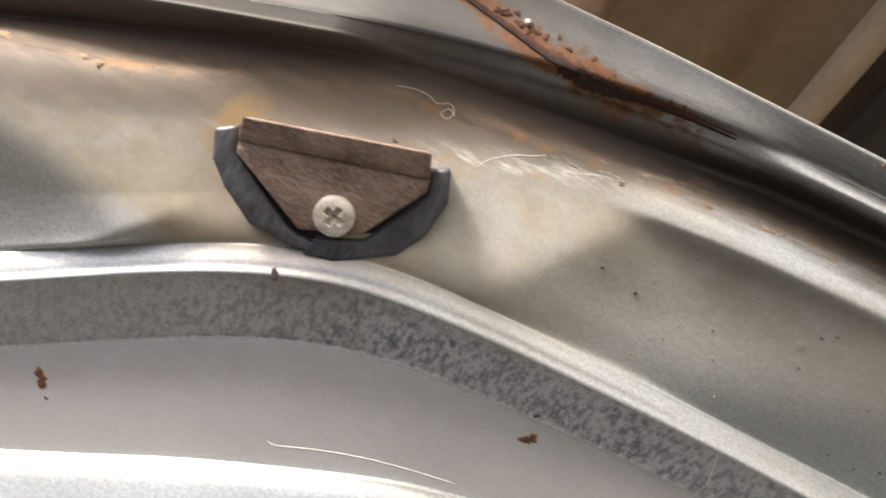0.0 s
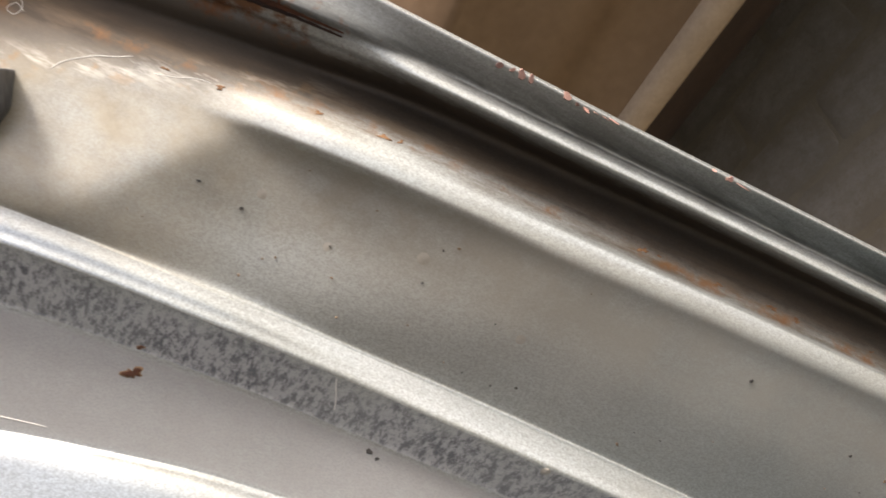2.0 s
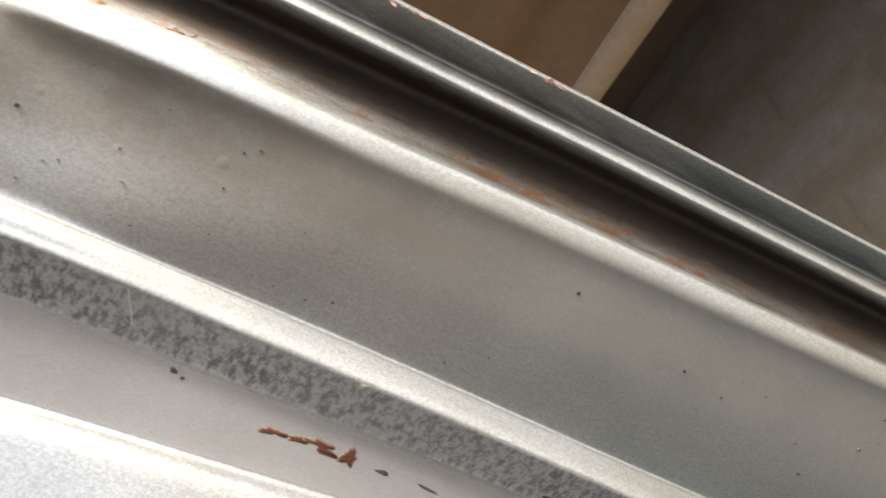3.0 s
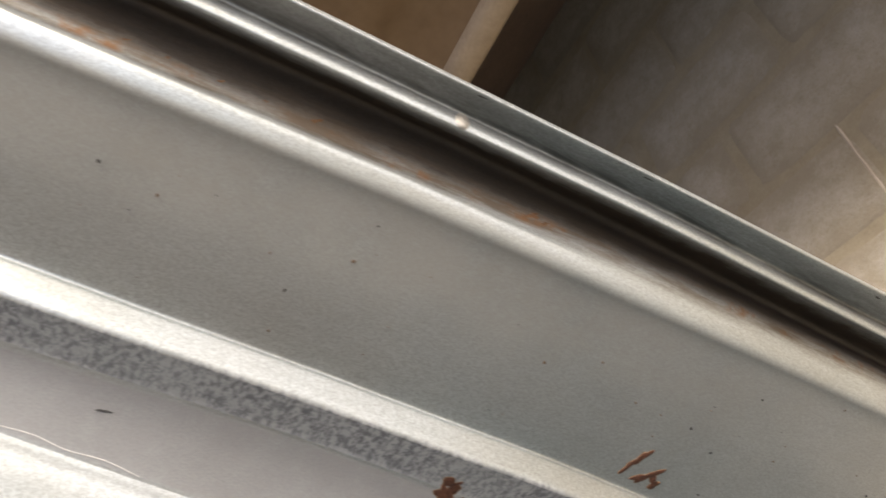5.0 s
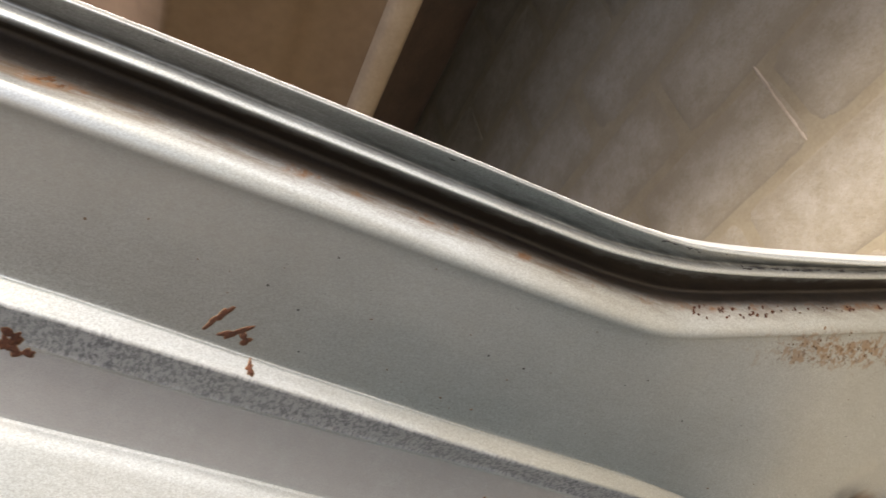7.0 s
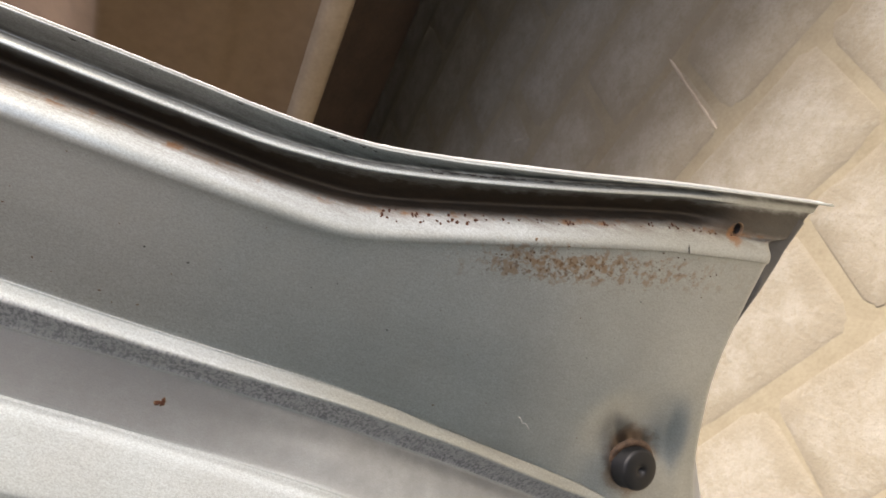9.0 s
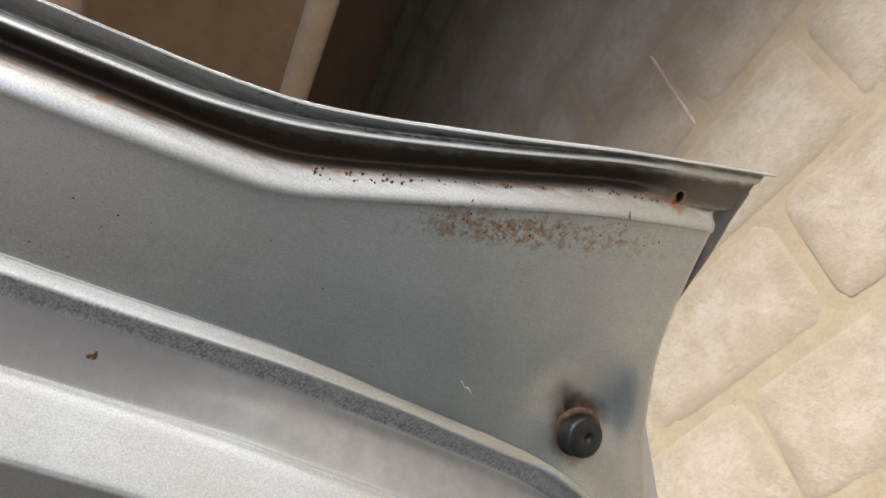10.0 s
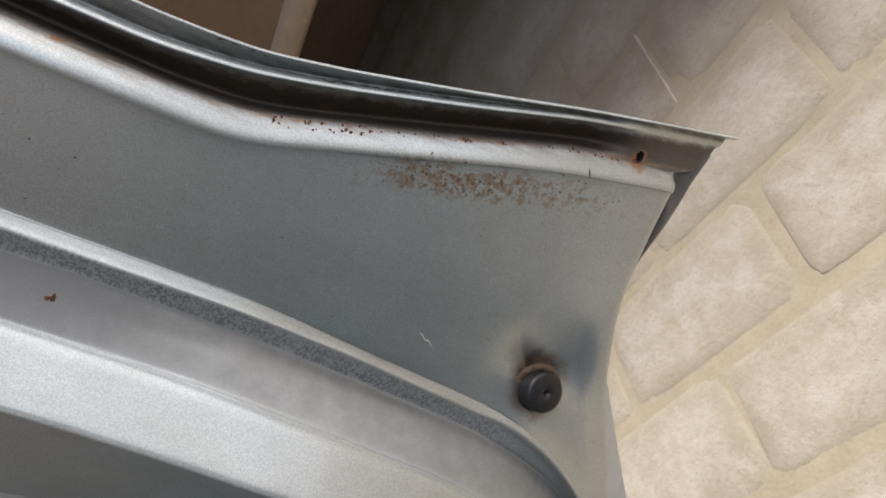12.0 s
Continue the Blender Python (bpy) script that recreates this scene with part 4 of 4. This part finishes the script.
def block_mesh(seed):
    """A worn block: rounded corners, uneven outline, softly dished edges."""
    rnd = random.Random(seed)
    wave = [(k, rnd.uniform(0, 6.28), rnd.uniform(0.2, 1.0) * 0.0022 / k ** 0.3) for k in (2, 3, 5, 7, 9, 12)]
    rings = []
    for inset, z in ((0.045, 0.0011), (0.020, 0.0011), (0.011, 0.0006), (0.006, 0.0001), (0.002, -0.0006), (0.0, -0.0013), (-0.0001, -0.05)):
        ring = []
        for i in range(44):
            t = 2 * math.pi * (i + 0.5) / 44
            c, sn = math.cos(t), math.sin(t)
            x = math.copysign(abs(c) ** 0.19, c) * (0.1125 - inset)
            y = math.copysign(abs(sn) ** 0.19, sn) * (0.0542 - inset)
            w = sum(m * math.sin(k * t + p) for k, p, m in wave)
            ring.append((x + w * c, y + w * sn, z + rnd.uniform(-0.0003, 0.0003)))
        rings.append(ring)
    bm = sheet(rings[::-1], closed=True)
    bm.verts.ensure_lookup_table()
    bm.faces.new(bm.verts[-44:])
    bmesh.ops.recalc_face_normals(bm, faces=bm.faces)
    me = bpy.data.meshes.new("paving_block")
    for f in bm.faces:
        f.smooth = f.calc_center_median().z > -0.01
    bm.to_mesh(me)
    bm.free()
    me.materials.append(PAVER)
    return me


def pavement():
    base = tagged(new("pavement"), "pale beige paving blocks laid in running bond", "pavement", kind="structure")
    meshes = [block_mesh(s) for s in range(12)]
    rnd = random.Random(4)
    for r in range(-5, 12):
        for c in range(-8, 4):
            ob = new("paving_block", rnd.choice(meshes))
            ob.parent = base
            ob.location = (-0.005 - 0.117 + 0.234 * c + (0.117 if r % 2 else 0) + rnd.uniform(-.004, .004), 0.117 * (r + 0.5) + rnd.uniform(-.002, .002), rnd.uniform(-0.0003, 0.0003))
            ob.rotation_euler = (rnd.uniform(-.002, .002), rnd.uniform(-.0015, .0015), rnd.uniform(-.012, .012) + (math.pi if rnd.random() < 0.5 else 0))
    grout_ridge(base, (-0.0120, 0.356, 0.0), (-0.0140, 0.243, 0.0), 0.0030)


def more_blocks():
    """The farther blocks of the same paving, joined."""
    meshes = [block_mesh(s) for s in range(20, 23)]
    coords = [(np.array([v.co for v in me.vertices]), [tuple(p.vertices) for p in me.polygons]) for me in meshes]
    rnd = random.Random(9)
    verts, faces = [], []
    for r in range(-5, 12):
        for c in range(-18, -8):
            pts, polys = rnd.choice(coords)
            n0 = len(verts)
            at = np.array((-0.122 + 0.234 * c + (0.117 if r % 2 else 0) + rnd.uniform(-.004, .004), 0.117 * (r + 0.5) + rnd.uniform(-.002, .002), rnd.uniform(-0.0006, 0.0006)))
            verts.extend((pts + at).tolist())
            faces.extend(tuple(n0 + i for i in p) for p in polys)
    me = bpy.data.meshes.new("paving_blocks")
    me.from_pydata(verts, [], faces)
    me.materials.append(PAVER)
    ob = new("paving_blocks", me)
    tagged(ob, "more pale beige paving blocks farther along", "pavement", kind="stuff")
    return ob


def unseen_pale_ground():
    # pale slab out of view, added to brighten reflections on the ribs
    bm = bmesh.new()
    bmesh.ops.create_cube(bm, size=1)
    ob = part("unseen_pale_ground", bm, PALE_GROUND, smooth=False)
    ob.scale, ob.location = (10.0, 9.0, 0.05), (5.95, 3.7, -0.019)
    return tagged(ob, "pale grey ground beyond the paving, unseen, added for bright reflections", "ground", kind="structure")


def grout_ridge(parent, p, q, half):
    """A pale line of grout standing slightly proud in a joint."""
    p, q = Vector(p), Vector(q)
    d = (q - p).normalized()
    side = Vector((-d.y, d.x, 0))
    rnd = random.Random(3)
    rows = []
    for t in np.linspace(0, 1, 14):
        w = half * rnd.uniform(0.6, 1.1) * (0.3 if t in (0.0, 1.0) else 1)
        rows.append([p.lerp(q, t) + side * w * o + Vector((0, 0, z)) for o, z in ((-1, -0.002), (-0.6, 0.0004), (0, 0.0008), (0.6, 0.0004), (1, -0.002))])
    return part("grout_ridge", sheet(rows), GROUT, parent, "pale ridge of grout in a joint")


def extrude(profile, x0, x1, n=2):
    return sheet([[(x, y, z) for y, z in profile] for x in np.linspace(x0, x1, n)])


def loft(profile, x0, x1):
    """A closed body along x: the profile shrinks towards its middle at both ends."""
    rows = []
    cy, cz = 1.45, 0.45
    for d, k in ((0.0, 0.0), (0.0, 0.55), (0.04, 0.8), (0.14, 0.92), (0.32, 0.98), (0.6, 1.0)):
        rows.append([(x0 + d, cy + (y - cy) * k, cz + (z - cz) * k) for y, z in profile])
    for x, y, z in ((x1 - d, 0, k) for d, k in ((0.6, 1.0), (0.32, 0.98), (0.14, 0.92), (0.04, 0.8), (0.0, 0.55), (0.0, 0.0))):
        rows.append([(x, cy + (q - cy) * z, cz + (w - cz) * z) for q, w in profile])
    return sheet(rows, closed=True)


def wheel(parent, x, y):
    prof = [(0.19, -0.09), (0.26, -0.10), (0.29, -0.085), (0.30, -0.05), (0.30, 0.05), (0.29, 0.085), (0.26, 0.10), (0.19, 0.09)]
    bm = sheet([[(r * math.cos(t), w, r * math.sin(t)) for r, w in prof] for t in np.linspace(0, 2 * math.pi, 49)])
    t = part("wheel", bm, TYRE, parent)
    t.location = (x, y, 0.297)
    bm = sheet([[(r * math.cos(t), w, r * math.sin(t)) for r, w in ((0.001, -0.04), (0.08, -0.05), (0.17, -0.06), (0.19, -0.09))] for t in np.linspace(0, 2 * math.pi, 33)])
    part("rim", bm, PAINT, t)


def parked_car():
    car = tagged(new("parked_car"), "brown dusty car with a pale sill lip, in shade", "car")
    part("body", loft([(.632, .300), (.640, .306), (.646, .36), (.652, .40), (.648, .405), (.655, .47), (.665, .56), (.662, .567), (.670, .575), (.684, .596), (.705, .61), (.84, .76), (1.0, .95), (1.12, 1.02), (1.9, 1.05), (2.1, .9), (2.2, .64), (2.25, .60), (2.25, .3)], -3.4, 1.5), CAR, car)
    part("sill_lip", extrude([(.64, .306), (.630, .304), (.622, .297), (.618, .275), (.622, .268), (.632, .268)], -3.0, 1.2), LIP, car, "pale dusty sill lip")
    part("underside", extrude([(.632, .268), (.66, .235), (.70, .17), (.725, .135), (.735, .128), (.742, .135), (.76, .25), (2.2, .26)], -3.0, 1.2), UNDER, car)
    part("stay_rod", sheet([[Vector((-0.02, -0.085, 0.99)).lerp(Vector((-0.75, 0.85, 0.67)), t) + Vector((0, 0.008 * math.cos(q), 0.008 * math.sin(q))) for q in np.linspace(0, 2 * math.pi, 12, endpoint=False)] for t in np.linspace(0, 1, 4)], closed=True), TYRE, car)
    for x in (-2.3, 0.95):
        wheel(car, x, 0.8)
        wheel(car, x, 2.1)
    return car


def unseen_strip():
    # grey ground out of view, added to tone what the panel reflects
    bm = bmesh.new()
    bmesh.ops.create_cube(bm, size=1)
    ob = part("unseen_strip", bm, STRIP_GREY, smooth=False)
    ob.scale, ob.location = (11.0, 0.26, 0.02), (-4.3, -0.72, -0.006)
    return tagged(ob, "grey strip of ground, unseen, added to tone the door's reflections", "ground", kind="structure")


def unseen_wall():
    # unseen wall, added to block sky and darken the door's reflections
    bm = bmesh.new()
    bmesh.ops.create_cube(bm, size=1)
    ob = part("unseen_wall_south", bm, WALL, smooth=False)
    ob.scale, ob.location = (11.0, 0.25, 6.2), (-4.3, -0.95, 3.1)
    # unseen dark band, added to tint what the door's field reflects
    bm = bmesh.new()
    bmesh.ops.create_cube(bm, size=1)
    bmesh.ops.transform(bm, matrix=Matrix.Translation((-4.3, -0.808, 0.31)) @ Matrix.Diagonal((11.0, 0.034, 0.62, 1)), verts=bm.verts)
    bmesh.ops.bevel(bm, geom=bm.edges[:], offset=0.006, segments=2, profile=0.6, affect="EDGES")
    tagged(part("plinth", bm, REFLECTED_BAND, smooth=False), "dark grey-green band at the wall's foot, unseen, added for reflections", "plinth", kind="structure")
    return tagged(ob, "plain dark grey-brown wall, unseen, added to darken reflections", "wall", kind="structure")


ground()
unseen_wall()
unseen_strip()
parked_car()
pavement()
more_blocks()
unseen_pale_ground()
